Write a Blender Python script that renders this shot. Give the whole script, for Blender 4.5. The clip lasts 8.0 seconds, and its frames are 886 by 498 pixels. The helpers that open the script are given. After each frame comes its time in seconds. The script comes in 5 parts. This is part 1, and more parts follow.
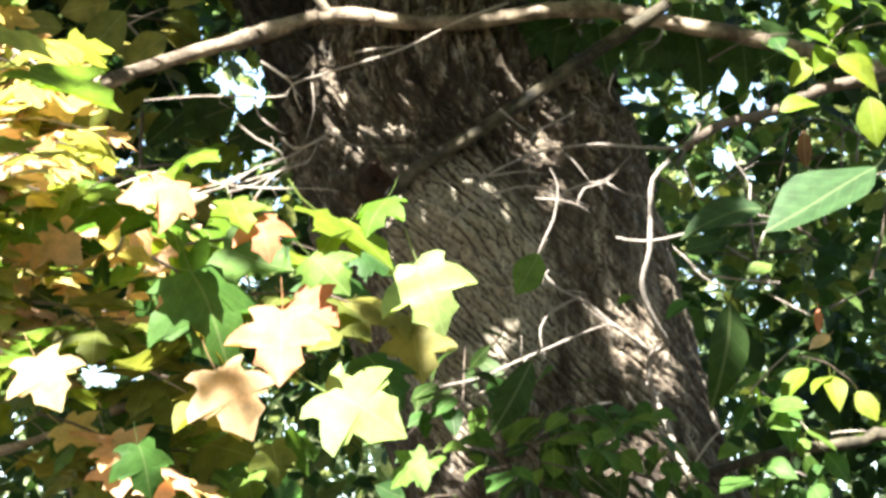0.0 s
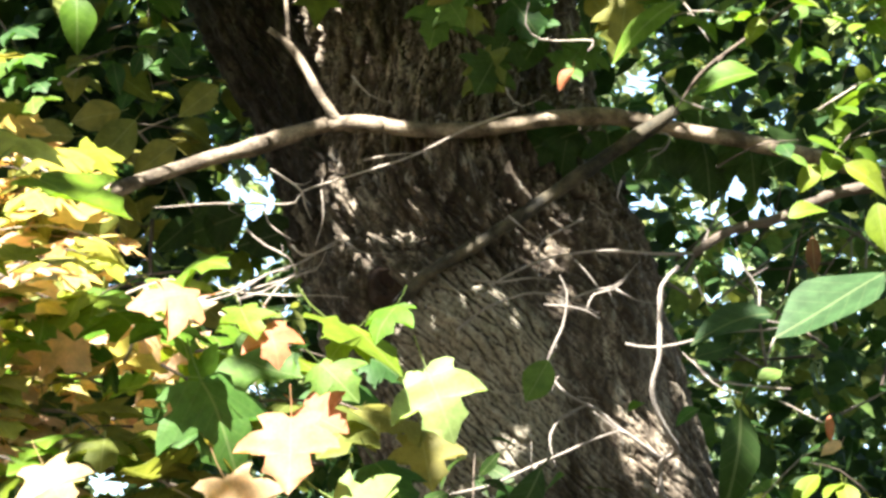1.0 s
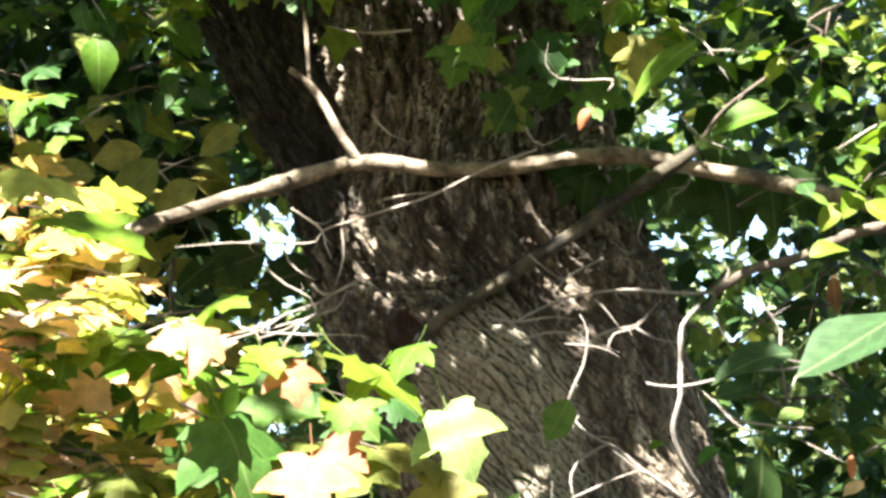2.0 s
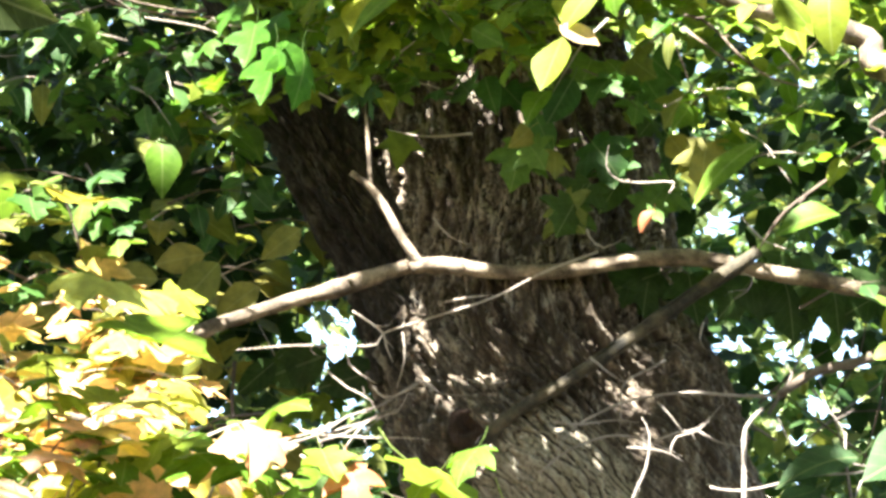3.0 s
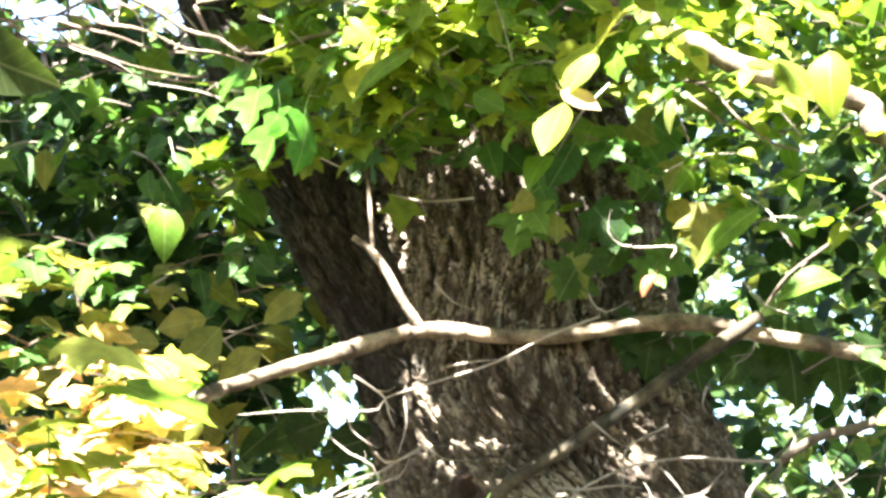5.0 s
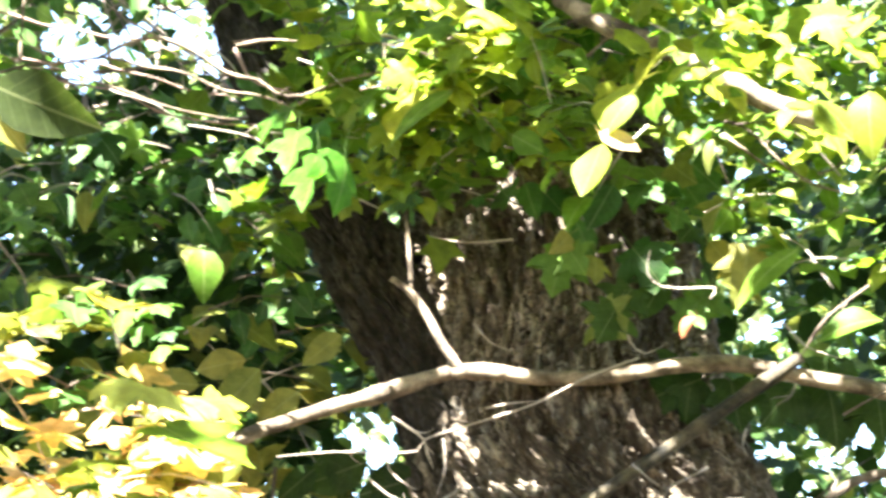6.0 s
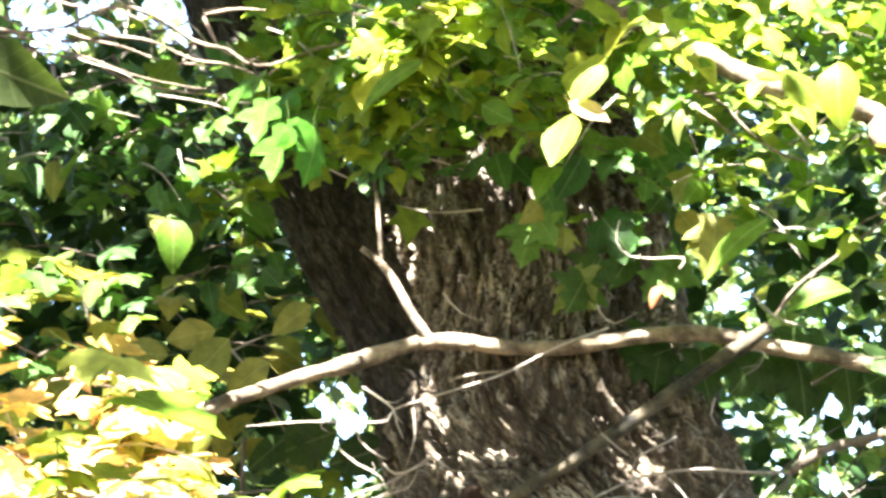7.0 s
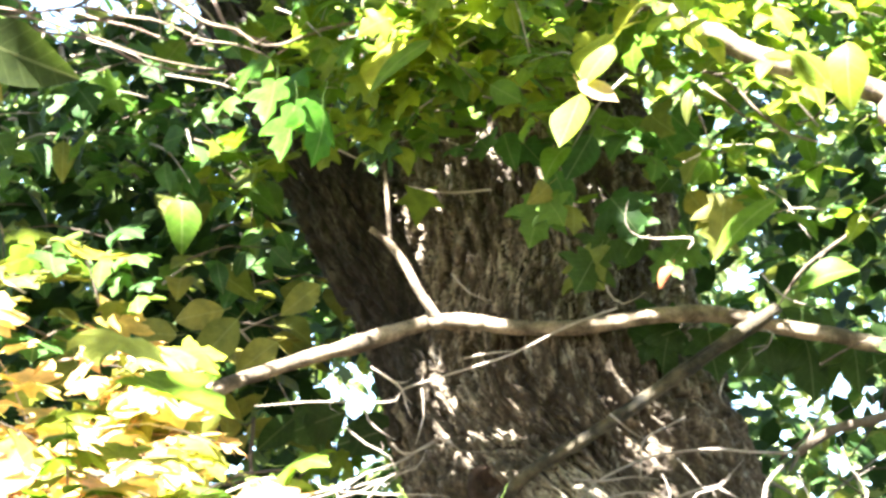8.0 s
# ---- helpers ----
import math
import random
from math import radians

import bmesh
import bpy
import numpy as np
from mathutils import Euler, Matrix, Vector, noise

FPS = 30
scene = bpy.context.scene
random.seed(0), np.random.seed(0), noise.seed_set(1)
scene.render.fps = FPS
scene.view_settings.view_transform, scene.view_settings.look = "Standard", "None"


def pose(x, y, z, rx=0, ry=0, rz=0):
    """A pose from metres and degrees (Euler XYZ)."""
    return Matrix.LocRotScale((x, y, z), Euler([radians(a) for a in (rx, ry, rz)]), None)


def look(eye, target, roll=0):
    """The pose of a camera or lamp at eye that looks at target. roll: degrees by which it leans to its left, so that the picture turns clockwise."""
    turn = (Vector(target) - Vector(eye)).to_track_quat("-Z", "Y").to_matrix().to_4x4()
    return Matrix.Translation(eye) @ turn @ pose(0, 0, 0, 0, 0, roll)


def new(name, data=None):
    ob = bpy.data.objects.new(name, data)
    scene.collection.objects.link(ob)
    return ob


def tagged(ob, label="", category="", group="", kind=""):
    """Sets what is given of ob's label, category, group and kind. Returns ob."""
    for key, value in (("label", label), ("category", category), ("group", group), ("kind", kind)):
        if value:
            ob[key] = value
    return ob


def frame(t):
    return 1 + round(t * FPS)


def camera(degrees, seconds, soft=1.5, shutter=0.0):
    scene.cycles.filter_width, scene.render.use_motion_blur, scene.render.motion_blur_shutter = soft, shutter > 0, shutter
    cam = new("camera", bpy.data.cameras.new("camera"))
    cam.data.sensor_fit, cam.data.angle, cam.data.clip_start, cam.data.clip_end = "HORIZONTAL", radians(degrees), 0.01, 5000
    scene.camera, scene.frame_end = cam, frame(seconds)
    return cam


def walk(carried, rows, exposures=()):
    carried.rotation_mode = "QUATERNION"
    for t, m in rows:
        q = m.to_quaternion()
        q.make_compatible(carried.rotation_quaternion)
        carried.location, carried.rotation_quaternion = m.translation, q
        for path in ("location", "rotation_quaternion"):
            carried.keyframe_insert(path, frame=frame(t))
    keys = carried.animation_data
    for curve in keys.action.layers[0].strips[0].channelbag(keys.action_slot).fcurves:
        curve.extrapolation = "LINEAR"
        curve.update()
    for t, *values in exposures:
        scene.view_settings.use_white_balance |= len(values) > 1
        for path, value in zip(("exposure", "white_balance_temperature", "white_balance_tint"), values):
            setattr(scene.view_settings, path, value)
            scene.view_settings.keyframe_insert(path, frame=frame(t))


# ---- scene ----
cam = camera(26, 8.0, soft=3.0, shutter=0.3)
walk(cam, [
    (0, pose(0, 0, 1.6, 101.712, 0.748, -3.149)),
    (0.1, pose(0, 0, 1.6, 102.163, 0.753, -3.191)),
    (0.3, pose(0, 0, 1.6, 103.076, 0.764, -2.890)),
    (0.4, pose(0, 0, 1.6, 103.463, 0.770, -3.016)),
    (0.5, pose(0, 0, 1.6, 103.765, 0.775, -2.911)),
    (0.6, pose(0, 0, 1.6, 104.100, 0.779, -2.911)),
    (0.7, pose(0, 0, 1.6, 104.304, 0.783, -3.049)),
    (0.8, pose(0, 0, 1.6, 104.495, 0.788, -3.169)),
    (0.9, pose(0, 0, 1.6, 104.738, 0.792, -3.044)),
    (1, pose(0, 0, 1.6, 104.898, 0.796, -2.856)),
    (1.1, pose(0, 0, 1.6, 104.888, 0.820, -2.962)),
    (1.2, pose(0, 0, 1.6, 104.952, 0.844, -3.025)),
    (2.3, pose(0, 0, 1.6, 106.730, 0.540, -1.712)),
    (2.4, pose(0, 0, 1.6, 106.967, 0.505, -1.564)),
    (2.5, pose(0, 0, 1.6, 107.208, 0.470, -1.531)),
    (2.6, pose(0, 0, 1.6, 107.671, 0.410, -1.258)),
    (2.7, pose(0, 0, 1.6, 108.139, 0.350, -1.146)),
    (2.8, pose(0, 0, 1.6, 108.522, 0.289, -0.900)),
    (2.9, pose(0, 0, 1.6, 108.820, 0.229, -0.706)),
    (3, pose(0, 0, 1.6, 109.149, 0.169, -0.515)),
    (3.1, pose(0, 0, 1.6, 109.496, 0.135, -0.410)),
    (3.2, pose(0, 0, 1.6, 109.780, 0.101, -0.185)),
    (3.3, pose(0, 0, 1.6, 109.865, 0.068, -0.202)),
    (3.4, pose(0, 0, 1.6, 109.942, 0.034, -0.196)),
    (3.5, pose(0, 0, 1.6, 110.002, 0.000, 0.000)),
    (3.6, pose(0, 0, 1.6, 109.999, 0.025, 0.071)),
    (3.7, pose(0, 0, 1.6, 109.974, 0.050, -0.280)),
    (3.8, pose(0, 0, 1.6, 109.999, 0.075, -0.171)),
    (3.9, pose(0, 0, 1.6, 109.896, 0.100, -0.135)),
    (4, pose(0, 0, 1.6, 110.001, 0.125, -0.365)),
    (4.1, pose(0, 0, 1.6, 110.041, 0.167, -0.516)),
    (4.2, pose(0, 0, 1.6, 110.187, 0.209, -0.564)),
    (5.3, pose(0, 0, 1.6, 111.265, 0.099, -0.281)),
    (5.4, pose(0, 0, 1.6, 111.349, 0.034, 0.091)),
    (5.5, pose(0, 0, 1.6, 111.492, -0.031, 0.102)),
    (5.6, pose(0, 0, 1.6, 111.568, -0.070, 0.190)),
    (5.7, pose(0, 0, 1.6, 111.805, -0.109, -0.065)),
    (5.8, pose(0, 0, 1.6, 111.923, -0.148, -0.760)),
    (5.9, pose(0, 0, 1.6, 112.148, -0.187, -0.271)),
    (6, pose(0, 0, 1.6, 112.311, -0.226, 0.634)),
    (6.1, pose(0, 0, 1.6, 112.410, -0.288, 1.330)),
    (6.2, pose(0, 0, 1.6, 112.501, -0.350, 1.376)),
    (6.3, pose(0, 0, 1.6, 112.501, -0.411, 1.353)),
    (6.4, pose(0, 0, 1.6, 112.558, -0.473, 1.351)),
    (6.5, pose(0, 0, 1.6, 112.561, -0.535, 1.480)),
    (6.6, pose(0, 0, 1.6, 112.594, -0.411, 1.505)),
    (6.7, pose(0, 0, 1.6, 112.477, -0.288, 1.149)),
    (6.8, pose(0, 0, 1.6, 112.269, -0.164, 1.234)),
    (6.9, pose(0, 0, 1.6, 111.726, -0.041, 0.501)),
    (7, pose(0, 0, 1.6, 111.415, 0.083, -0.215)),
    (7.1, pose(0, 0, 1.6, 111.325, 0.098, -0.510)),
    (7.2, pose(0, 0, 1.6, 111.183, 0.112, -0.696)),
    (7.3, pose(0, 0, 1.6, 110.726, 0.127, -0.944)),
    (7.4, pose(0, 0, 1.6, 110.648, 0.141, -0.193)),
    (7.5, pose(0, 0, 1.6, 110.412, 0.156, -0.409)),
    (7.6, pose(0, 0, 1.6, 110.509, 0.125, 0.173)),
    (7.7, pose(0, 0, 1.6, 110.453, 0.094, -0.235)),
    (7.8, pose(0, 0, 1.6, 110.601, 0.064, 0.654)),
    (7.9, pose(0, 0, 1.6, 110.754, 0.033, 0.355)),
    (8, pose(0, 0, 1.6, 110.825, 0.002, 0.030)),
], exposures=[(0, 3.2), (1, 3.12), (3, 3.73), (4, 4.0), (5.5, 4.46), (8, 4.44)])

# ---- light ----
SUN_FROM = Vector((-0.28, -0.70, 1.0)).normalized()
world = bpy.data.worlds.new("sky")
scene.world = world
world.use_nodes = True
wn = world.node_tree.nodes
sky = wn.new("ShaderNodeTexSky")
sky.sky_type = "NISHITA"
sky.sun_disc = False
sky.sun_elevation = math.asin(SUN_FROM.z)
sky.sun_rotation = math.atan2(SUN_FROM.x, SUN_FROM.y)
world.node_tree.links.new(sky.outputs[0], wn["Background"].inputs[0])
wn["Background"].inputs[1].default_value = 0.095
sun_data = bpy.data.lights.new("sun", "SUN")
sun_data.energy = 5.0
sun_data.angle = radians(0.53)
sun_data.color = (1.0, 0.95, 0.86)
sun = new("sun", sun_data)
sun.matrix_world = look(SUN_FROM * 30, (0, 0, 0))


# ---- materials ----
def material(name):
    m = bpy.data.materials.new(name)
    m.use_nodes = True
    t = m.node_tree
    t.nodes.clear()
    out = t.nodes.new("ShaderNodeOutputMaterial")
    return m, t, out


def node(t, kind, **inputs):
    n = t.nodes.new(kind)
    for key, value in inputs.items():
        key = key.replace("_", " ")
        if isinstance(value, bpy.types.NodeSocket):
            t.links.new(value, n.inputs[key])
        else:
            n.inputs[key].default_value = value
    return n


def ramp(t, fac, stops):
    n = t.nodes.new("ShaderNodeValToRGB")
    while len(n.color_ramp.elements) < len(stops):
        n.color_ramp.elements.new(0.5)
    for e, (p, c) in zip(n.color_ramp.elements, stops):
        e.position, e.color = p, (*c, 1)
    t.links.new(fac, n.inputs[0])
    return n.outputs[0]


def mixed(t, fac, a, b, mode="MIX"):
    n = t.nodes.new("ShaderNodeMix")
    n.data_type, n.blend_type = "RGBA", mode
    for i, v in ((0, fac), (6, a), (7, b)):
        if isinstance(v, bpy.types.NodeSocket):
            t.links.new(v, n.inputs[i])
        else:
            n.inputs[i].default_value = v if i == 0 else (*v, 1)
    return n.outputs[2]


def calc(t, op, a, b=0.0):
    n = t.nodes.new("ShaderNodeMath")
    n.operation = op
    for i, v in enumerate((a, b)):
        if isinstance(v, bpy.types.NodeSocket):
            t.links.new(v, n.inputs[i])
        else:
            n.inputs[i].default_value = v
    return n.outputs[0]


def veined(t, col):
    """Paler midrib and side veins on a blade that lies along its own y axis."""
    local = t.nodes.new("ShaderNodeTexCoord").outputs["Object"]
    sep = t.nodes.new("ShaderNodeSeparateXYZ")
    t.links.new(local, sep.inputs[0])
    side = calc(t, "ABSOLUTE", sep.outputs[0])
    rib = calc(t, "LESS_THAN", side, 0.014)
    wave = calc(t, "FRACT", calc(t, "MULTIPLY", calc(t, "SUBTRACT", sep.outputs[1], calc(t, "MULTIPLY", side, 0.9)), 6.5))
    vein = calc(t, "LESS_THAN", wave, 0.09)
    both = calc(t, "MULTIPLY", calc(t, "MAXIMUM", rib, calc(t, "MULTIPLY", vein, 0.3)), 0.13)
    return mixed(t, both, col, (0.55, 0.58, 0.3))


def leaf_material(name, colours, through_gain=1.0, island=False, clear=0.45):
    """Thin leaf: diffuse and gloss on the face, light let through the blade."""
    m, t, out = material(name)
    if island:
        rnd = t.nodes.new("ShaderNodeNewGeometry").outputs["Random Per Island"]
    else:
        rnd = t.nodes.new("ShaderNodeObjectInfo").outputs["Random"]
    n = len(colours)
    base = ramp(t, rnd, [((i + 0.5) / n, c) for i, c in enumerate(colours)])
    pos = t.nodes.new("ShaderNodeNewGeometry").outputs["Position"]
    blotch = node(t, "ShaderNodeTexNoise", Vector=pos, Scale=38.0, Detail=3.0)
    grain = node(t, "ShaderNodeTexNoise", Vector=pos, Scale=260.0, Detail=2.0)
    f1 = ramp(t, blotch.outputs[0], [(0.35, (0.72, 0.74, 0.7)), (0.65, (1.12, 1.1, 1.05))])
    f2 = ramp(t, grain.outputs[0], [(0.3, (0.88, 0.88, 0.88)), (0.7, (1.06, 1.06, 1.06))])
    col = mixed(t, 1.0, mixed(t, 1.0, base, f1, "MULTIPLY"), f2, "MULTIPLY")
    if not island:
        col = veined(t, col)
    bump = node(t, "ShaderNodeBump", Strength=0.25, Distance=0.002, Height=grain.outputs[0])
    face = node(t, "ShaderNodeBsdfPrincipled", Base_Color=col, Roughness=0.55, Normal=bump.outputs[0])
    face.inputs["Specular IOR Level"].default_value = 0.25
    warm = mixed(t, 1.0, col, (1.3 * through_gain, 1.3 * through_gain, 0.78 * through_gain), "MULTIPLY")
    back = node(t, "ShaderNodeBsdfTranslucent", Color=warm)
    mix = t.nodes.new("ShaderNodeMixShader")
    mix.inputs[0].default_value = clear
    t.links.new(face.outputs[0], mix.inputs[1])
    t.links.new(back.outputs[0], mix.inputs[2])
    t.links.new(mix.outputs[0], out.inputs[0])
    return m


def wood_material(name, dark, light, scale=30.0, rough=0.85, bump_gain=0.5):
    m, t, out = material(name)
    pos = t.nodes.new("ShaderNodeNewGeometry").outputs["Position"]
    big = node(t, "ShaderNodeTexNoise", Vector=pos, Scale=scale * 0.25, Detail=4.0)
    fine = node(t, "ShaderNodeTexNoise", Vector=pos, Scale=scale * 4, Detail=5.0, Roughness=0.7)
    both = node(t, "ShaderNodeMath", Value=0.5)
    both.operation = "MULTIPLY_ADD"
    t.links.new(big.outputs[0], both.inputs[0])
    t.links.new(fine.outputs[0], both.inputs[2])
    col = ramp(t, both.outputs[0], [(0.56, dark), (0.98, light)])
    bump = node(t, "ShaderNodeBump", Strength=bump_gain, Distance=0.006, Height=fine.outputs[0])
    face = node(t, "ShaderNodeBsdfPrincipled", Base_Color=col, Roughness=rough, Normal=bump.outputs[0])
    t.links.new(face.outputs[0], out.inputs[0])
    return m


def bark_material(name, gain, callus=None):
    """Furrowed bark: weathered grey-tan ridges, brown furrows with shade painted in, lichen flecks and grit."""
    m, t, out = material(name)
    geo = t.nodes.new("ShaderNodeNewGeometry")
    pos = geo.outputs["Position"]
    stretch = node(t, "ShaderNodeMapping", Vector=pos, Scale=(1.0, 1.0, 0.35), Rotation=(0.0, radians(-16), 0.0))
    streak = node(t, "ShaderNodeTexNoise", Vector=stretch.outputs[0], Scale=46.0, Detail=6.0, Roughness=0.7)
    patch = node(t, "ShaderNodeTexNoise", Vector=stretch.outputs[0], Scale=11.0, Detail=5.0, Roughness=0.66)
    grit = node(t, "ShaderNodeTexNoise", Vector=pos, Scale=230.0, Detail=4.0, Roughness=0.7)
    ridge = ramp(t, streak.outputs[0], [(0.36, [0.08 * gain, 0.058 * gain, 0.038 * gain]), (0.5, [0.25 * gain, 0.213 * gain, 0.17 * gain]), (0.62, [0.56 * gain, 0.5 * gain, 0.41 * gain])])
    tone = ramp(t, patch.outputs[0], [(0.38, (0.28, 0.24, 0.2)), (0.48, (0.7, 0.66, 0.61)), (0.56, (1.0, 0.98, 0.95)), (0.66, (1.7, 1.7, 1.66))])
    speck = ramp(t, grit.outputs[0], [(0.3, (0.66, 0.65, 0.63)), (0.7, (1.2, 1.2, 1.2))])
    col = mixed(t, 1.0, mixed(t, 1.0, ridge, tone, "MULTIPLY"), speck, "MULTIPLY")
    # broad darker and paler mottling down the stem
    mottle = node(t, "ShaderNodeTexNoise", Vector=stretch.outputs[0], Scale=4.2, Detail=4.0, Roughness=0.6)
    col = mixed(t, 1.0, col, ramp(t, mottle.outputs[0], [(0.4, (0.46, 0.43, 0.39)), (0.52, (0.97, 0.95, 0.92)), (0.64, (1.5, 1.48, 1.45))]), "MULTIPLY")
    spot = node(t, "ShaderNodeTexNoise", Vector=stretch.outputs[0], Scale=48.0, Detail=5.0, Roughness=0.6)
    scale_ = ramp(t, spot.outputs[0], [(0.57, (0, 0, 0)), (0.66, (0.6, 0.6, 0.6))])
    col = mixed(t, scale_, col, [0.52 * gain, 0.49 * gain, 0.42 * gain])
    if callus:
        # a swelling of greenish-tan younger bark, paled to stand for sunlight on it
        local = node(t, "ShaderNodeMapping", Vector=pos, Location=[-c / r for c, r in zip(*callus)], Scale=[1 / r for r in callus[1]])
        far = t.nodes.new("ShaderNodeVectorMath")
        far.operation = "LENGTH"
        t.links.new(local.outputs[0], far.inputs[0])
        edge = calc(t, "ADD", far.outputs["Value"], calc(t, "MULTIPLY", calc(t, "SUBTRACT", patch.outputs[0], 0.5), 0.9))
        young = ramp(t, edge, [(0.8, (1, 1, 1)), (1.0, (0, 0, 0))])
        col = mixed(t, young, col, mixed(t, 1.0, mixed(t, 1.0, (0.31, 0.283, 0.22), speck, "MULTIPLY"), ramp(t, streak.outputs[0], [(0.36, (0.6, 0.58, 0.55)), (0.6, (1.15, 1.15, 1.15))]), "MULTIPLY"))
    # brown inner bark down in the furrows, darkened further for the shade inside them
    furrow_shade = ramp(t, geo.outputs["Pointiness"], [(0.45, (0, 0, 0)), (0.515, (1, 1, 1))])
    col = mixed(t, furrow_shade, [0.06 * gain, 0.043 * gain, 0.031 * gain], col)
    bump = node(t, "ShaderNodeBump", Strength=0.7, Distance=0.006, Height=calc(t, "ADD", streak.outputs[0], calc(t, "MULTIPLY", grit.outputs[0], 0.4)))
    face = node(t, "ShaderNodeBsdfPrincipled", Base_Color=col, Roughness=0.93, Normal=bump.outputs[0])
    t.links.new(face.outputs[0], out.inputs[0])
    return m


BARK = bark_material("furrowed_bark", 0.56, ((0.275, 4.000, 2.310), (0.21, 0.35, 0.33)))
# same bark for the limb, darkened in colour to stand for its shade
SHADED_BARK = bark_material("shaded_furrowed_bark", 0.12)


def dappled_material(name, dark, light):
    """Branch bark: dark brown with cream patches that stand in for sun dapple, scars and fine grain."""
    m, t, out = material(name)
    pos = t.nodes.new("ShaderNodeNewGeometry").outputs["Position"]
    patch = node(t, "ShaderNodeTexNoise", Vector=pos, Scale=16.0, Detail=5.0, Roughness=0.65)
    fine = node(t, "ShaderNodeTexNoise", Vector=pos, Scale=240.0, Detail=4.0, Roughness=0.7)
    col = ramp(t, patch.outputs[0], [(0.4, dark), (0.5, [0.55 * a + 0.45 * b for a, b in zip(dark, light)]), (0.6, light)])
    speck = ramp(t, fine.outputs[0], [(0.3, (0.55, 0.53, 0.5)), (0.7, (1.25, 1.25, 1.25))])
    col = mixed(t, 1.0, col, speck, "MULTIPLY")
    bump = node(t, "ShaderNodeBump", Strength=0.6, Distance=0.004, Height=fine.outputs[0])
    face = node(t, "ShaderNodeBsdfPrincipled", Base_Color=col, Roughness=0.85, Normal=bump.outputs[0])
    t.links.new(face.outputs[0], out.inputs[0])
    return m


# mossy bark, darkened further to stand for the shade on the branch
SHADED_MOSSY = dappled_material("shaded_mossy_bark", (0.01, 0.009, 0.005), (0.095, 0.08, 0.05))
BRANCH = dappled_material("branch_bark", (0.07, 0.053, 0.036), (0.32, 0.258, 0.188))
TWIG = wood_material("twig_bark", (0.2, 0.165, 0.135), (0.52, 0.46, 0.39), 90.0, 0.75)
GREY_TWIG = wood_material("grey_twig_bark", (0.13, 0.11, 0.095), (0.36, 0.32, 0.28), 90.0, 0.8)
BROWN_TWIG = wood_material("brown_twig_bark", (0.1, 0.062, 0.048), (0.38, 0.27, 0.23), 50.0, 0.8)
DARK_TWIG = wood_material("dark_twig_bark", (0.05, 0.04, 0.03), (0.16, 0.12, 0.09), 80.0, 0.85)
SOIL = wood_material("leaf_litter", (0.05, 0.035, 0.02), (0.2, 0.13, 0.07), 9.0, 0.95)
GREEN = leaf_material("green_leaf", [(0.03, 0.085, 0.02), (0.05, 0.13, 0.026), (0.075, 0.17, 0.032), (0.115, 0.2, 0.034)])
LIME = leaf_material("yellow_green_leaf", [(0.08, 0.17, 0.014), (0.115, 0.205, 0.017), (0.18, 0.235, 0.022)])
# lit copy of the yellow-green leaf, sunlight put into its colour
SUNLIT_LIME = leaf_material("sunlit_lime_leaf", [(0.23, 0.33, 0.026), (0.3, 0.37, 0.034), (0.37, 0.39, 0.045)])
FRESH = leaf_material("fresh_green_leaf", [(0.05, 0.15, 0.015), (0.06, 0.17, 0.02)])
BROAD = leaf_material("broad_green_leaf", [(0.04, 0.088, 0.034), (0.046, 0.1, 0.04)])
BROWN = leaf_material("withered_leaf", [(0.13, 0.06, 0.03), (0.17, 0.07, 0.03)])
# olive leaf with its shade put into a darker colour
SHADED_OLIVE = leaf_material("shaded_olive_leaf", [(0.035, 0.055, 0.014), (0.04, 0.06, 0.016)])
PALE = leaf_material("pale_green_leaf", [(0.24, 0.34, 0.1), (0.28, 0.38, 0.13)])
# distant leaves, with haze put into their pale colour
HAZE = leaf_material("hazed_leaf", [(0.1, 0.16, 0.075), (0.18, 0.25, 0.12), (0.3, 0.36, 0.19), (0.36, 0.4, 0.24)], island=True)
YELLOW = leaf_material("yellow_leaf", [(0.3, 0.35, 0.08), (0.6, 0.47, 0.2), (0.66, 0.47, 0.28), (0.68, 0.41, 0.29), (0.62, 0.5, 0.26), (0.66, 0.37, 0.27), (0.68, 0.56, 0.4)], clear=0.5)
PEACH = leaf_material("orange_leaf", [(0.5, 0.19, 0.1), (0.54, 0.27, 0.14), (0.46, 0.16, 0.08)])
# green leaf darkened in colour, in place of shade cast on it
SHADED_GREEN = leaf_material("shaded_green_leaf", [(0.025, 0.06, 0.012), (0.04, 0.08, 0.016)])
OLIVE = leaf_material("olive_leaf", [(0.12, 0.145, 0.03), (0.18, 0.2, 0.045), (0.24, 0.22, 0.05)])
# dark leaf: cuts light through the unseen canopy, stands for shade in the belts
SHADE_LEAF = leaf_material("shade_leaf", [(0.02, 0.05, 0.012), (0.035, 0.08, 0.018)], 0.6, island=True)
# top leaves: colour and light let through raised to stand for sun
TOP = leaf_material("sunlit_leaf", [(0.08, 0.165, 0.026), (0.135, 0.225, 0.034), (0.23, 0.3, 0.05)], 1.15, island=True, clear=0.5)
FAR = leaf_material("far_foliage", [(0.03, 0.072, 0.022), (0.055, 0.12, 0.034), (0.105, 0.185, 0.05), (0.22, 0.25, 0.068)], island=True)


# ---- builders ----
def mesh_object(name, verts, faces, mat, smooth=True):
    me = bpy.data.meshes.new(name)
    me.from_pydata([tuple(v) for v in verts], [], faces)
    me.materials.append(mat)
    if smooth:
        me.polygons.foreach_set("use_smooth", [True] * len(me.polygons))
    me.update()
    return new(name, me)


def child(ob, parent, label=""):
    ob.parent = parent
    if label:
        ob["label"] = label
    return ob


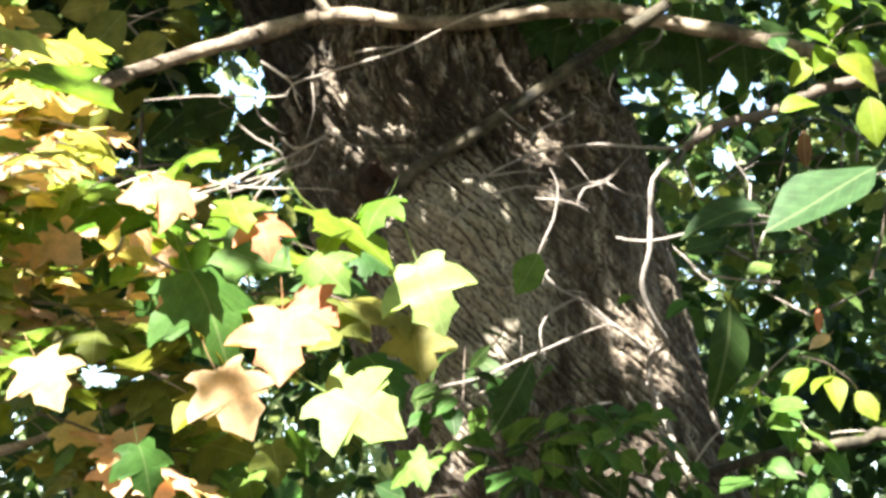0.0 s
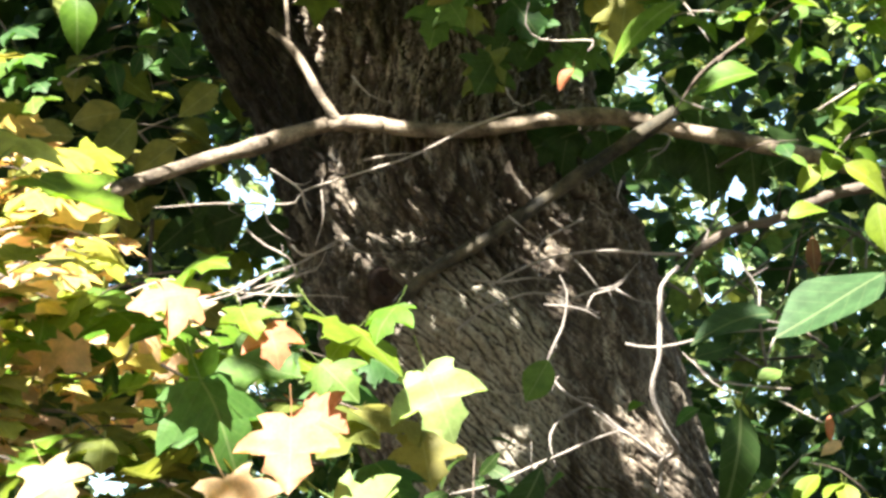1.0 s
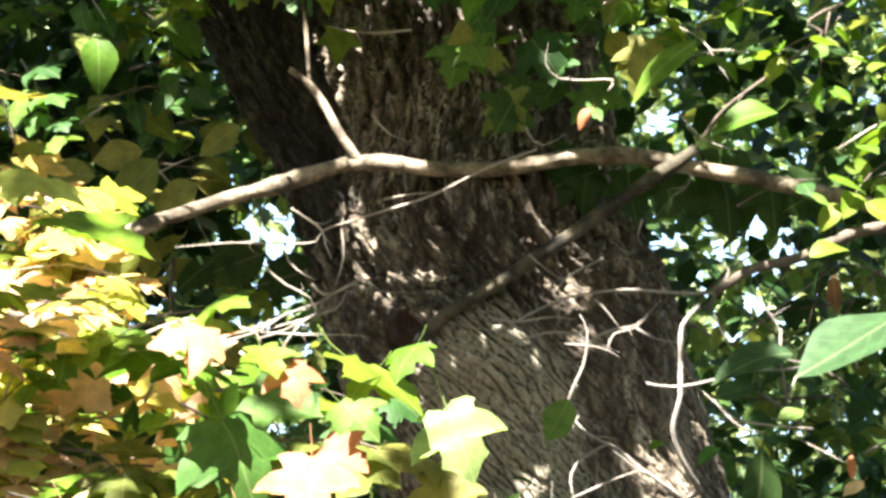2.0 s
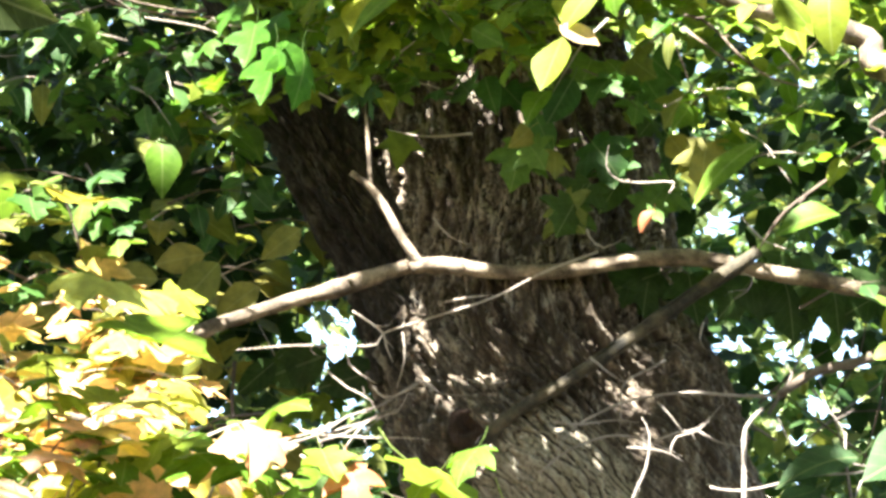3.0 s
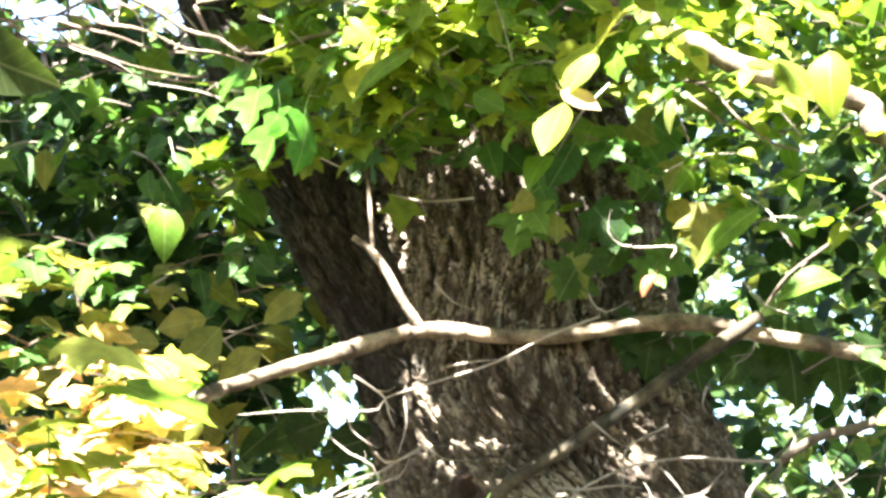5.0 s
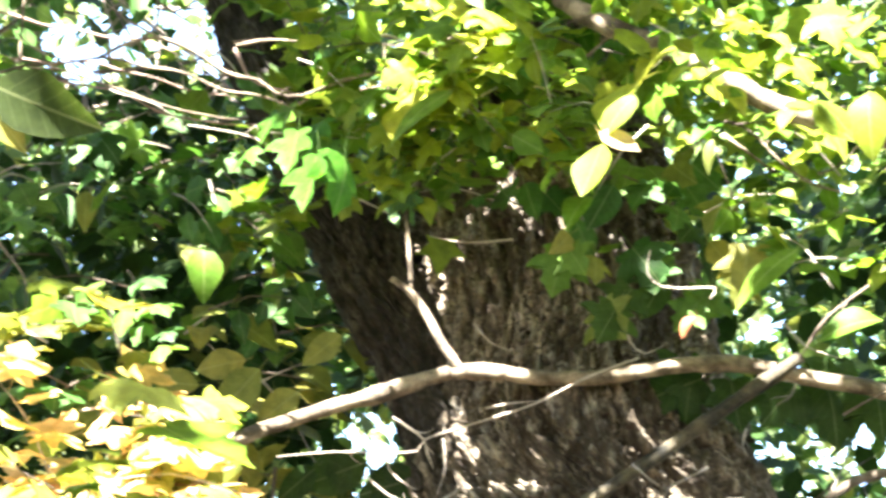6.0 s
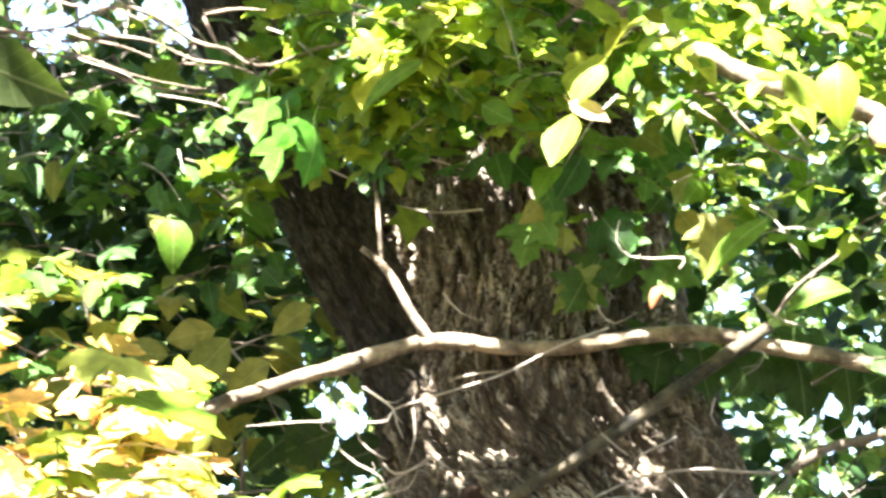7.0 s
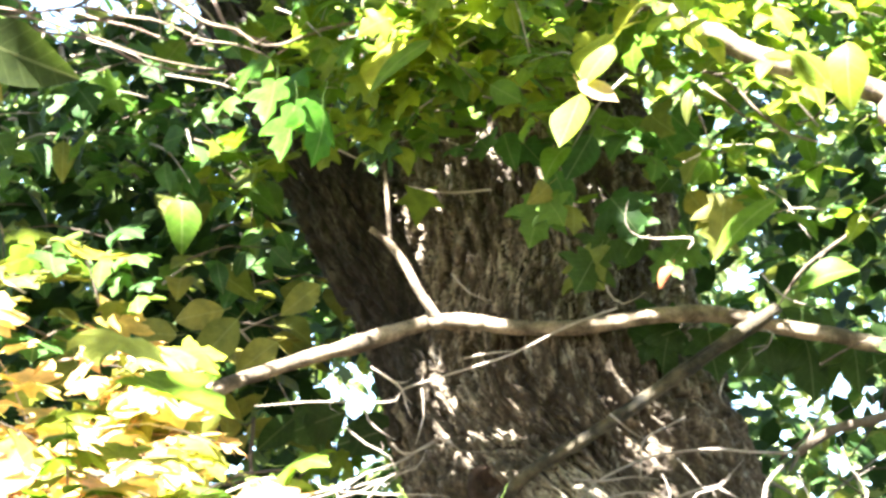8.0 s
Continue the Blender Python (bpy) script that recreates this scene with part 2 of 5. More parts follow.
def smooth_path(points, step=0.02):
    pts = [Vector(p) for p in points]
    pts = [pts[0] * 2 - pts[1]] + pts + [pts[-1] * 2 - pts[-2]]
    out = []
    for a, b, c, d in zip(pts, pts[1:], pts[2:], pts[3:]):
        n = max(2, int((c - b).length / step))
        for i in range(n):
            s = i / n
            out.append(0.5 * ((2 * b) + (c - a) * s + (2 * a - 5 * b + 4 * c - d) * s * s + (3 * b - a - 3 * c + d) * s ** 3))
    out.append(pts[-2])
    return out


def tube(name, points, r0, r1, mat, sides=8, step=0.02, knots=0.0, wobble=0.0):
    """A branch: a tapered tube with closed ends, swollen at its knots and a little uneven."""
    path = smooth_path(points, step)
    seed = sum(points[0]) * 7.3 + sum(points[-1]) * 3.1
    verts, faces = [], []
    n = len(path)
    side = None
    for i, p in enumerate(path):
        along = (path[min(i + 1, n - 1)] - path[max(i - 1, 0)]).normalized()
        if side is None:
            side = along.orthogonal().normalized()
        side = (side - along * side.dot(along)).normalized()
        other = along.cross(side)
        s = i / (n - 1)
        r = r0 + (r1 - r0) * s
        if r0 < 0.011 and r1 < 0.011:
            # thin twigs run out to a point at their finer end
            r *= min(1.0, 0.35 + 0.65 * (s if r0 < r1 else 1 - s) * n * step / 0.07)
        lump = noise.noise((i * step * 14 + seed, seed, 0))
        r *= 1 + knots * max(0.0, lump) * 1.6 + 0.06 * noise.noise((i * step * 60, seed, 5))
        off = Vector((noise.noise((i * step * 9, seed, 1)), noise.noise((i * step * 9, seed, 2)), noise.noise((i * step * 9, seed, 3)))) * wobble
        for k in range(sides):
            a = 2 * math.pi * k / sides
            rr = r * (1 + 0.2 * noise.noise((k * 1.7, i * step * 40, seed)) + 0.1 * noise.noise((k * 2.9, i * step * 130, seed)))
            verts.append(p + off + (side * math.cos(a) + other * math.sin(a)) * rr)
    for i in range(n - 1):
        for k in range(sides):
            a, b = i * sides + k, i * sides + (k + 1) % sides
            faces.append((a, b, b + sides, a + sides))
    faces.append(tuple(range(sides - 1, -1, -1)))
    faces.append(tuple(range((n - 1) * sides, n * sides)))
    return mesh_object(name, verts, faces, mat)


def maple_mesh(name, mat, curl, fold, seed):
    """A five-lobed toothed maple blade, one unit from stalk to tip, with its stalk; it lies in xy, y along the midrib."""
    rng = random.Random(seed)
    half = [(0.0, 0.0), (0.12, -0.06), (0.3, -0.1), (0.42, -0.05), (0.35, 0.06), (0.33, 0.14), (0.48, 0.2), (0.6, 0.33),
            (0.66, 0.47), (0.52, 0.46), (0.45, 0.52), (0.28, 0.5), (0.29, 0.62), (0.32, 0.72), (0.19, 0.79), (0.08, 0.92), (0.0, 1.0)]
    jig = lambda: rng.uniform(-0.018, 0.018)
    right = [(x + jig() * (x > 0), y + jig()) for x, y in half]
    left = [(-x + jig() * (x > 0), y + jig()) for x, y in half]
    rib = [(0.0, 0.0), (0.0, 0.14), (0.0, 0.3), (0.0, 0.45), (0.0, 0.62), (0.0, 0.82), (0.0, 1.0)]

    def lift(x, y):
        return -curl * (y - 0.25) ** 2 - curl * 0.9 * x * x + fold * abs(x) + 0.04 * math.sin(7 * x + 5 * y + seed)
    verts = [(x, y, lift(x, y)) for x, y in rib]
    faces = []
    link = [0, 0, 1, 1, 1, 1, 2, 2, 3, 3, 3, 4, 4, 5, 5, 6, 6]
    for sign, outline in ((1, right), (-1, left)):
        ids = [0]
        for x, y in outline[1:-1]:
            verts.append((x, y, lift(x, y)))
            ids.append(len(verts) - 1)
        ids.append(6)
        for k in range(len(ids) - 1):
            a, b, ra, rb = ids[k], ids[k + 1], link[k], link[k + 1]
            if ra != rb:
                poly = [ra, a, b, rb]
            else:
                poly = [ra, a, b]
            poly = [q for j, q in enumerate(poly) if q not in poly[:j]]
            if len(poly) > 2:
                faces.append(tuple(poly if sign > 0 else poly[::-1]))
    stalk(verts, faces, 0.4, 0.011)
    return blade_mesh(name, verts, faces, mat)


def stalk(verts, faces, length, r):
    n = len(verts)
    for y, z in ((0.02, 0.0), (-length * 0.5, 0.05), (-length, 0.16)):
        for k in range(3):
            a = 2 * math.pi * k / 3
            verts.append((math.cos(a) * r, y, z + math.sin(a) * r))
    for i in range(2):
        for k in range(3):
            a, b = n + i * 3 + k, n + i * 3 + (k + 1) % 3
            faces.append((a, b, b + 3, a + 3))


def blade_mesh(name, verts, faces, mat):
    me = bpy.data.meshes.new(name)
    me.from_pydata(verts, [], faces)
    me.materials.append(mat)
    me.polygons.foreach_set("use_smooth", [True] * len(me.polygons))
    me.update()
    return me


def oval_mesh(name, mat, width, curl, fold, seed):
    """A pointed oval blade folded along its midrib."""
    rows_ = [(0.0, 0.02), (0.06, 0.32), (0.14, 0.6), (0.24, 0.83), (0.36, 0.97), (0.5, 1.0), (0.64, 0.87), (0.77, 0.62), (0.88, 0.34), (0.95, 0.13), (1.0, 0.0)]
    verts, faces = [], []
    for i, (y, w) in enumerate(rows_):
        for s in (-1, 0, 1):
            x = s * w * width * 0.5 * (1 + 0.06 * math.sin(seed * 3 + i * 1.3 + s))
            verts.append((x, y, -curl * (y - 0.3) ** 2 + fold * abs(x) + 0.025 * math.sin(4 * y + 9 * x + seed)))
    for i in range(len(rows_) - 1):
        for s in (0, 1):
            a = i * 3 + s
            faces.append((a, a + 1, a + 4, a + 3))
    stalk(verts, faces, 0.16, 0.012)
    return blade_mesh(name, verts, faces, mat)


MESHES = {}


def blades(kind, mat):
    key = (kind, mat.name)
    if key not in MESHES:
        if kind == "maple":
            MESHES[key] = [maple_mesh("maple_leaf", mat, c, f, i) for i, (c, f) in enumerate([(0.25, 0.1), (0.5, -0.12), (0.1, 0.25), (0.7, 0.05)])]
        elif kind == "oval":
            MESHES[key] = [oval_mesh("oval_leaf", mat, w, c, f, i) for i, (w, c, f) in enumerate([(0.62, 0.2, 0.15), (0.55, 0.45, 0.3), (0.7, 0.1, 0.08), (0.6, 0.6, 0.2)])]
        else:
            MESHES[key] = [oval_mesh("slim_leaf", mat, w, c, f, i) for i, (w, c, f) in enumerate([(0.4, 0.2, 0.15), (0.36, 0.5, 0.3)])]
    return MESHES[key]


def leaf(parent, place, size, kind, mat, tip, face, rng, label=""):
    """One leaf: tip is the way its point hangs, face the way its upper side looks."""
    me = rng.choice(blades(kind, mat))
    ob = new("leaf", me)
    y = Vector(tip).normalized()
    z = Vector(face)
    z = (z - y * z.dot(y)).normalized()
    x = y.cross(z)
    m = Matrix((x, y, z)).transposed().to_4x4()
    ob.parent = parent
    ob.matrix_local = Matrix.Translation(place) @ m @ Matrix.Scale(size, 4)
    if label:
        ob["label"] = label
    return ob


def any_way(rng, spread):
    return Vector((rng.gauss(0, 1), rng.gauss(0, 1), rng.gauss(0, 1))) * spread


def before_trunk(p):
    """Whether a leaf would hang in the clear space in front of the trunk and its limb or bough."""
    bx, bz = p.x * 3.85 / p.y, 1.6 + (p.z - 1.6) * 3.85 / p.y
    over = bz - 2.735 - 0.43 * (bx + 0.45)
    if p.y < 3.8 and -0.5 < bx < -0.1 and -0.075 < over < (0.3 if p.y < 3.5 else 0.075):
        return True
    x, z = p.x * 4.2 / p.y, 1.6 + (p.z - 1.6) * 4.2 / p.y
    left = CLEAR[0] + (z - CLEAR[1]) * CLEAR[2]
    return CLEAR[3] < z < CLEAR[4] and left < x < left + CLEAR[5] and p.y < 4.2


CLEAR = (-0.423, 3.431, -0.720, 2.230, 3.416, 1.020)


def foliage(parent, rng, count, low, high, size, kind, mat, tip=(0.1, -0.6, -0.45), face=(-0.15, -0.4, 0.9), spread=0.42):
    """Leaves scattered through a box, hung from a few short twigs each."""
    low, high = Vector(low), Vector(high)
    made = 0
    while made < count * 1.3:
        c = Vector([rng.uniform(a, b) for a, b in zip(low, high)])
        way = (any_way(rng, 1.0) * 0.5 + Vector((rng.choice((-1, 1)) * 0.7, -0.2, -0.15))).normalized()
        n = rng.randint(4, 7)
        length = size * n * 0.42
        pts = [c, c + way * length * 0.5 + Vector((0, 0, 0.05 * length)), c + way * length + Vector((0, 0, -0.1 * length))]
        made += n
        kept = []
        for i in range(n):
            p = c + way * length * (i + 0.7) / n
            k = size * rng.uniform(0.65, 1.15)
            t = Vector(tip) + way * 0.5 + any_way(rng, spread) + Vector((0.6 * (-1) ** i, 0, 0))
            f = Vector(face) + any_way(rng, spread)
            spot = p + t.normalized() * k * 0.3
            at = spot + parent.location
            if not before_trunk(at) and not lit(np.asarray(at), BOUGH_GAPS) and far_keep(np.asarray([at]))[0]:
                kept.append((spot, k, t, f))
        if len(kept) < 3:
            continue
        twig = child(tube("twig", pts, size * 0.03, size * 0.012, DARK_TWIG if rng.random() < 0.6 else TWIG, 5, size * 0.5), parent)
        for spot, k, t, f in kept:
            leaf(twig, spot, k, kind, mat, t, f, rng)


def thing(name, place, label, category, group="", kind=""):
    ob = new(name)
    ob.location = place
    return tagged(ob, label, category, group, kind)


# ---- ground and far woods ----
def ground():
    n, half = 90, 160.0
    verts, faces = [], []
    for j in range(n + 1):
        for i in range(n + 1):
            x = half * (2 * i / n - 1) ** 3
            y = half * (2 * j / n - 1) ** 3 + 4
            verts.append((x, y, 0.12 * noise.noise((x * 0.5, y * 0.5, 0)) + 0.9 * noise.noise((x * 0.03, y * 0.03, 4)) * min(1, (x * x + y * y) / 900)))
    for j in range(n):
        for i in range(n):
            a = j * (n + 1) + i
            faces.append((a, a + 1, a + n + 2, a + n + 1))
    ob = mesh_object("ground", verts, faces, SOIL)
    return tagged(ob, "brown forest floor under fallen leaves", "ground", kind="structure")


ground()


def leaf_cloud(name, seed, centres, radii, size, mat, label, keep=None, droop=0.3, spread=0.5, shape=0.28, lobed=False):
    """Many small pointed leaves at the centres, in one mesh; keep(points) tells which of them stay."""
    rs = np.random.RandomState(seed)
    p = np.asarray(centres) + rs.normal(0, 1, (len(centres), 3)) * np.asarray(radii)
    if keep is not None:
        p = p[keep(p)]
    n = len(p)
    k = (size * rs.uniform(0.6, 1.3, n))[:, None]
    y = rs.normal(0, spread, (n, 3)) + (0, -0.3, -droop)
    y /= np.linalg.norm(y, axis=1)[:, None]
    z = rs.normal(0, spread, (n, 3)) + (0, -0.35, 1.0)
    z -= y * (z * y).sum(1)[:, None]
    z /= np.linalg.norm(z, axis=1)[:, None] + 1e-9
    x = np.cross(y, z)
    shape7 = np.array([(0, 0, 0), (shape, 0.35, 0.06), (shape * 0.8, 0.7, 0.04), (0, 1, -0.05), (-shape * 0.8, 0.7, 0.04), (-shape, 0.35, 0.06), (0, 0.5, 0)])
    fan = np.array([(0, 1, 6), (1, 2, 6), (2, 3, 6), (3, 4, 6), (4, 5, 6), (5, 0, 6)])
    if lobed:
        shape7 = np.array([(0, 0, 0), (0.4, -0.08, 0.03), (0.3, 0.15, 0.03), (0.62, 0.45, 0.0), (0.28, 0.48, 0.04), (0, 1, -0.08),
                           (-0.28, 0.48, 0.04), (-0.62, 0.45, 0.0), (-0.3, 0.15, 0.03), (-0.4, -0.08, 0.03), (0, 0.3, 0.02)])
        fan = np.array([(i, (i + 1) % 10, 10) for i in range(10)])
    v = p[:, None] + (shape7[None, :, 0:1] * x[:, None] + shape7[None, :, 1:2] * y[:, None] + shape7[None, :, 2:3] * z[:, None]) * k[:, None]
    f = (np.arange(n)[:, None, None] * len(shape7) + fan[None]).reshape(-1, 3)
    ob = new(name, array_mesh(name, v.reshape(-1, 3), f, mat))
    return tagged(ob, label, "foliage", kind="stuff")


def array_mesh(name, verts, polys, mat, smooth=True):
    me = bpy.data.meshes.new(name)
    w = polys.shape[1]
    me.vertices.add(len(verts))
    me.vertices.foreach_set("co", verts.ravel())
    me.loops.add(polys.size)
    me.loops.foreach_set("vertex_index", polys.ravel())
    me.polygons.add(len(polys))
    me.polygons.foreach_set("loop_start", np.arange(0, polys.size, w))
    if smooth:
        me.polygons.foreach_set("use_smooth", np.ones(len(polys), bool))
    me.update(calc_edges=True)
    me.materials.append(mat)
    return me


def far_from_lines(p, through_points, way, radii):
    """True for the points that keep clear of all the lines through the given points."""
    ok = np.ones(len(p), bool)
    for c, r in zip(through_points, radii):
        d = p - np.asarray(c)
        w = np.asarray(way if way is not None else np.asarray(c) - EYE)
        w = w / np.linalg.norm(w)
        along = d @ w
        off = d - along[:, None] * w
        if way is None:
            r = r * np.maximum(0.0, 1 + along / np.linalg.norm(np.asarray(c) - EYE))
        ok &= (off ** 2).sum(1) > r * r
    return ok


EYE = np.array((0, 0, 1.6))
# openings in the far leaves where the bright sky shows
SKY_GAPS = [((-0.562, 10.000, 4.593), 0.2), ((-0.656, 10.000, 4.558), 0.1), ((1.849, 10.000, 4.670), 0.12), ((2.014, 10.000, 4.606), 0.14), ((2.195, 10.000, 4.558), 0.15), ((2.083, 10.000, 4.718), 0.08), ((2.325, 10.000, 4.463), 0.11), ((1.611, 10.000, 4.526), 0.09), ((1.736, 10.000, 4.574), 0.09), ((2.389, 10.000, 4.305), 0.09), ((1.654, 10.000, 4.211), 0.07), ((1.863, 10.000, 4.149), 0.06), ((1.884, 10.000, 4.494), 0.05), ((1.543, 10.000, 4.399), 0.05), ((2.095, 10.000, 4.447), 0.09), ((1.969, 10.000, 4.384), 0.06), ((2.448, 10.000, 5.015), 0.1),
            ((-0.497, 10.000, 4.211), 0.14), ((-0.678, 10.000, 4.180), 0.1), ((-1.179, 10.000, 3.100), 0.14), ((-1.032, 10.000, 3.071), 0.1), ((-1.653, 10.000, 7.140), 0.23), ((-2.167, 10.000, 7.028), 0.24), ((-1.927, 10.000, 6.894), 0.15), ((-1.437, 10.000, 7.005), 0.12), ((-2.392, 10.000, 6.931), 0.1),
            ((-2.403, 10.000, 7.080), 0.16), ((-1.499, 10.000, 6.916), 0.16), ((1.568, 10.000, 6.153), 0.11), ((2.162, 10.000, 6.118), 0.1), ((2.093, 10.000, 6.802), 0.09), ((-0.737, 10.000, 4.998), 0.08),
            ((-0.811, 10.000, 5.444), 0.07), ((1.672, 10.000, 5.263), 0.12), ((1.586, 10.000, 5.243), 0.08), ((-1.072, 10.000, 4.195), 0.12), ((-1.006, 10.000, 4.041), 0.09),
            ((-1.223, 10.000, 4.180), 0.08), ((2.109, 10.000, 4.211), 0.1), ((2.281, 10.000, 4.087), 0.09), ((1.973, 10.000, 3.994), 0.06), ((1.813, 10.000, 4.336), 0.08), ((1.590, 10.000, 4.718), 0.06), ((-1.941, 10.000, 7.117), 0.2), ((-2.252, 10.000, 6.820), 0.12), ((-1.211, 10.000, 7.155), 0.12), ((-0.546, 10.000, 7.193), 0.08), ((1.502, 10.000, 6.135), 0.1), ((-0.443, 10.000, 4.686), 0.09), ((-0.864, 10.000, 5.428), 0.05),
            ((-0.538, 10.000, 3.566), 0.11), ((-1.308, 10.000, 3.089), 0.1), ((-0.817, 10.000, 3.415), 0.06), ((-1.150, 10.000, 3.750), 0.07), ((-1.042, 10.000, 2.940), 0.07)]


SKY_GAPS = [(c, r * (1.0 if c[0] < 1.4 else 0.92 if c[2] < 4.75 else 0.74)) for c, r in SKY_GAPS]
PEEP = random.Random(6)
SKY_GAPS += [((PEEP.uniform(-2.4, -0.75), 10.0, PEEP.uniform(4.5, 6.1)), PEEP.uniform(0.025, 0.05)) for _ in range(26)]


def far_keep(p, stray=0.0):
    stays = np.random.RandomState(len(p)).uniform(0, 1, len(p)) < stray
    return stays | far_from_lines(p, [c for c, r in SKY_GAPS], None, [r for c, r in SKY_GAPS])


def far_keep_some(p):
    return far_keep(p, 0.14)


rs = np.random.RandomState(21)
n = 900
d = rs.uniform(7.5, 15, n)
a = rs.uniform(-0.4, 0.4, n)
clump = np.stack([np.sin(a) * d, np.cos(a) * d, 1.6 + d * np.tan(rs.uniform(-0.1, 0.72, n))], 1)
thin = (a < 0.06) | (rs.uniform(0, 1, n) < 0.8)
clump, d = clump[thin], d[thin]
leaf_cloud("woodland_foliage", 3, np.repeat(clump, 80, 0), np.repeat(0.034 * d, 80)[:, None] * (1, 1, 0.6), 0.14, FAR,
           "dark green sunlit woodland leaves behind the tree", far_keep_some)
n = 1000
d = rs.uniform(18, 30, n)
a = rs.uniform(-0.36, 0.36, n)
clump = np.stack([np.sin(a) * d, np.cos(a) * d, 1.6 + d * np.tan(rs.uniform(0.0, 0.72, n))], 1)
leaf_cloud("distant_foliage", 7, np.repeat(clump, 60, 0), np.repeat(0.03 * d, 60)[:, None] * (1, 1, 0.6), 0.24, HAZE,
           "sunlit leaves of distant trees, paled in colour for haze", far_keep_some)
# unseen leaves added all round to hold back the sky light
n = 700
d = rs.uniform(11, 20, n)
a = rs.uniform(0.4, 2 * math.pi - 0.4, n)
clump = np.stack([np.sin(a) * d, np.cos(a) * d, rs.uniform(0.5, 12, n)], 1)
leaf_cloud("surrounding_foliage", 4, np.repeat(clump, 40, 0), (0.8, 0.8, 0.6), 0.5, SHADE_LEAF, "unseen dense leaves added all round to block sky light")

# ---- unseen leaf canopy added overhead, with the gaps through which the sun falls ----
BOUGH_GAPS = [((0.485, 3.450, 3.414), 0.04), ((0.572, 3.450, 3.353), 0.05), ((0.682, 3.450, 3.300), 0.05), ((0.804, 3.450, 3.265), 0.05), ((0.554, 3.500, 3.302), 0.03), ((-0.488, 3.400, 3.351), 0.03), ((-0.647, 3.400, 3.386), 0.04), ((-0.325, 3.400, 3.320), 0.04),
              ((-0.448, 3.800, 2.746), 0.06), ((-0.370, 3.830, 2.782), 0.07), ((-0.279, 3.860, 2.820), 0.07), ((-0.202, 3.870, 2.848), 0.06), ((-0.200, 3.880, 2.850), 0.02), ((-0.017, 3.880, 2.930), 0.022), ((0.100, 3.880, 2.908), 0.022), ((0.030, 3.880, 2.910), 0.02),
              ((0.342, 3.880, 2.910), 0.026), ((0.395, 3.880, 2.918), 0.018), ((-0.040, 3.880, 2.910), 0.02), ((0.292, 3.884, 2.898), 0.016), ((0.440, 3.885, 2.930), 0.024), ((0.658, 3.880, 2.917), 0.03), ((0.735, 3.880, 2.903), 0.03), ((0.908, 3.880, 2.868), 0.02),
              ((0.412, 3.880, 2.750), 0.028), ((0.285, 3.885, 2.657), 0.026), ((0.645, 3.860, 2.893), 0.025), ((-0.027, 3.600, 2.694), 0.026), ((0.073, 3.600, 2.728), 0.026), ((-0.115, 3.600, 2.676), 0.03),
              ((0.196, 3.600, 2.779), 0.026), ((-0.258, 3.600, 2.651), 0.026), ((-0.116, 3.900, 3.115), 0.025), ((-0.069, 3.900, 3.031), 0.015), ((-0.116, 3.900, 3.179), 0.015),
              ((-0.040, 3.600, 3.098), 0.012), ((0.030, 3.600, 3.093), 0.012), ((0.400, 3.500, 2.955), 0.035), ((0.460, 3.500, 2.953), 0.035),
              ((0.397, 3.600, 2.331), 0.04), ((0.432, 3.600, 2.266), 0.04), ((0.593, 3.500, 2.385), 0.06), ((0.581, 3.500, 2.269), 0.06), ((0.504, 3.600, 2.213), 0.04), ((0.608, 3.600, 2.182), 0.05), ((0.430, 3.600, 2.470), 0.05), ((0.486, 3.600, 2.529), 0.05)]
LEAF_GAPS = [((-0.690, 3.300, 2.760), 0.2), ((0.050, 3.450, 3.500), 0.16), ((0.300, 3.450, 3.500), 0.18), ((0.160, 3.450, 3.600), 0.15), ((-0.283, 3.300, 3.179), 0.18), ((-0.420, 3.500, 2.690), 0.07), ((0.874, 3.500, 2.887), 0.26), ((0.037, 3.150, 3.221), 0.3), ((0.225, 3.150, 3.279), 0.25), ((0.044, 3.700, 3.464), 0.2), ((0.261, 3.700, 3.437), 0.2), ((-0.176, 3.700, 3.600), 0.25), ((0.139, 3.600, 3.600), 0.25), ((-0.352, 3.500, 3.492), 0.25), ((-0.118, 3.450, 3.388), 0.28), ((-0.206, 3.450, 3.263), 0.18), ((-0.027, 3.400, 3.251), 0.12), ((-0.214, 3.500, 3.518), 0.22), ((0.075, 3.400, 3.476), 0.26), ((0.334, 3.400, 3.463), 0.22), ((-0.272, 4.400, 2.735), 0.06), ((-0.188, 3.500, 3.338), 0.2), ((-0.260, 3.300, 3.108), 0.12), ((-0.392, 3.800, 3.570), 0.25), ((-0.508, 3.800, 3.654), 0.2), ((0.931, 3.800, 2.487), 0.14), ((0.762, 3.800, 2.522), 0.08), ((0.786, 3.000, 2.308), 0.15), ((0.791, 3.700, 2.407), 0.12), ((-0.651, 2.900, 2.321), 0.75), ((-0.465, 2.900, 2.277), 0.6), ((-0.233, 2.600, 2.074), 0.16), ((-0.208, 2.500, 1.989), 0.1), ((0.033, 2.500, 1.903), 0.11), ((0.130, 2.500, 2.070), 0.15), ((-0.003, 2.600, 2.167), 0.12),
             ((-0.564, 2.900, 2.458), 0.45), ((0.278, 3.100, 3.083), 0.24), ((0.720, 3.600, 3.309), 0.45), ((0.698, 3.600, 2.960), 0.22), ((-0.005, 3.500, 3.389), 0.3), ((-0.259, 3.500, 3.200), 0.09),
             ((-0.529, 3.600, 3.033), 0.1), ((-0.901, 3.800, 3.514), 0.14), ((-0.672, 3.800, 3.654), 0.18), ((0.845, 3.200, 2.496), 0.15),
             ((-0.200, 3.600, 2.495), 0.1)]
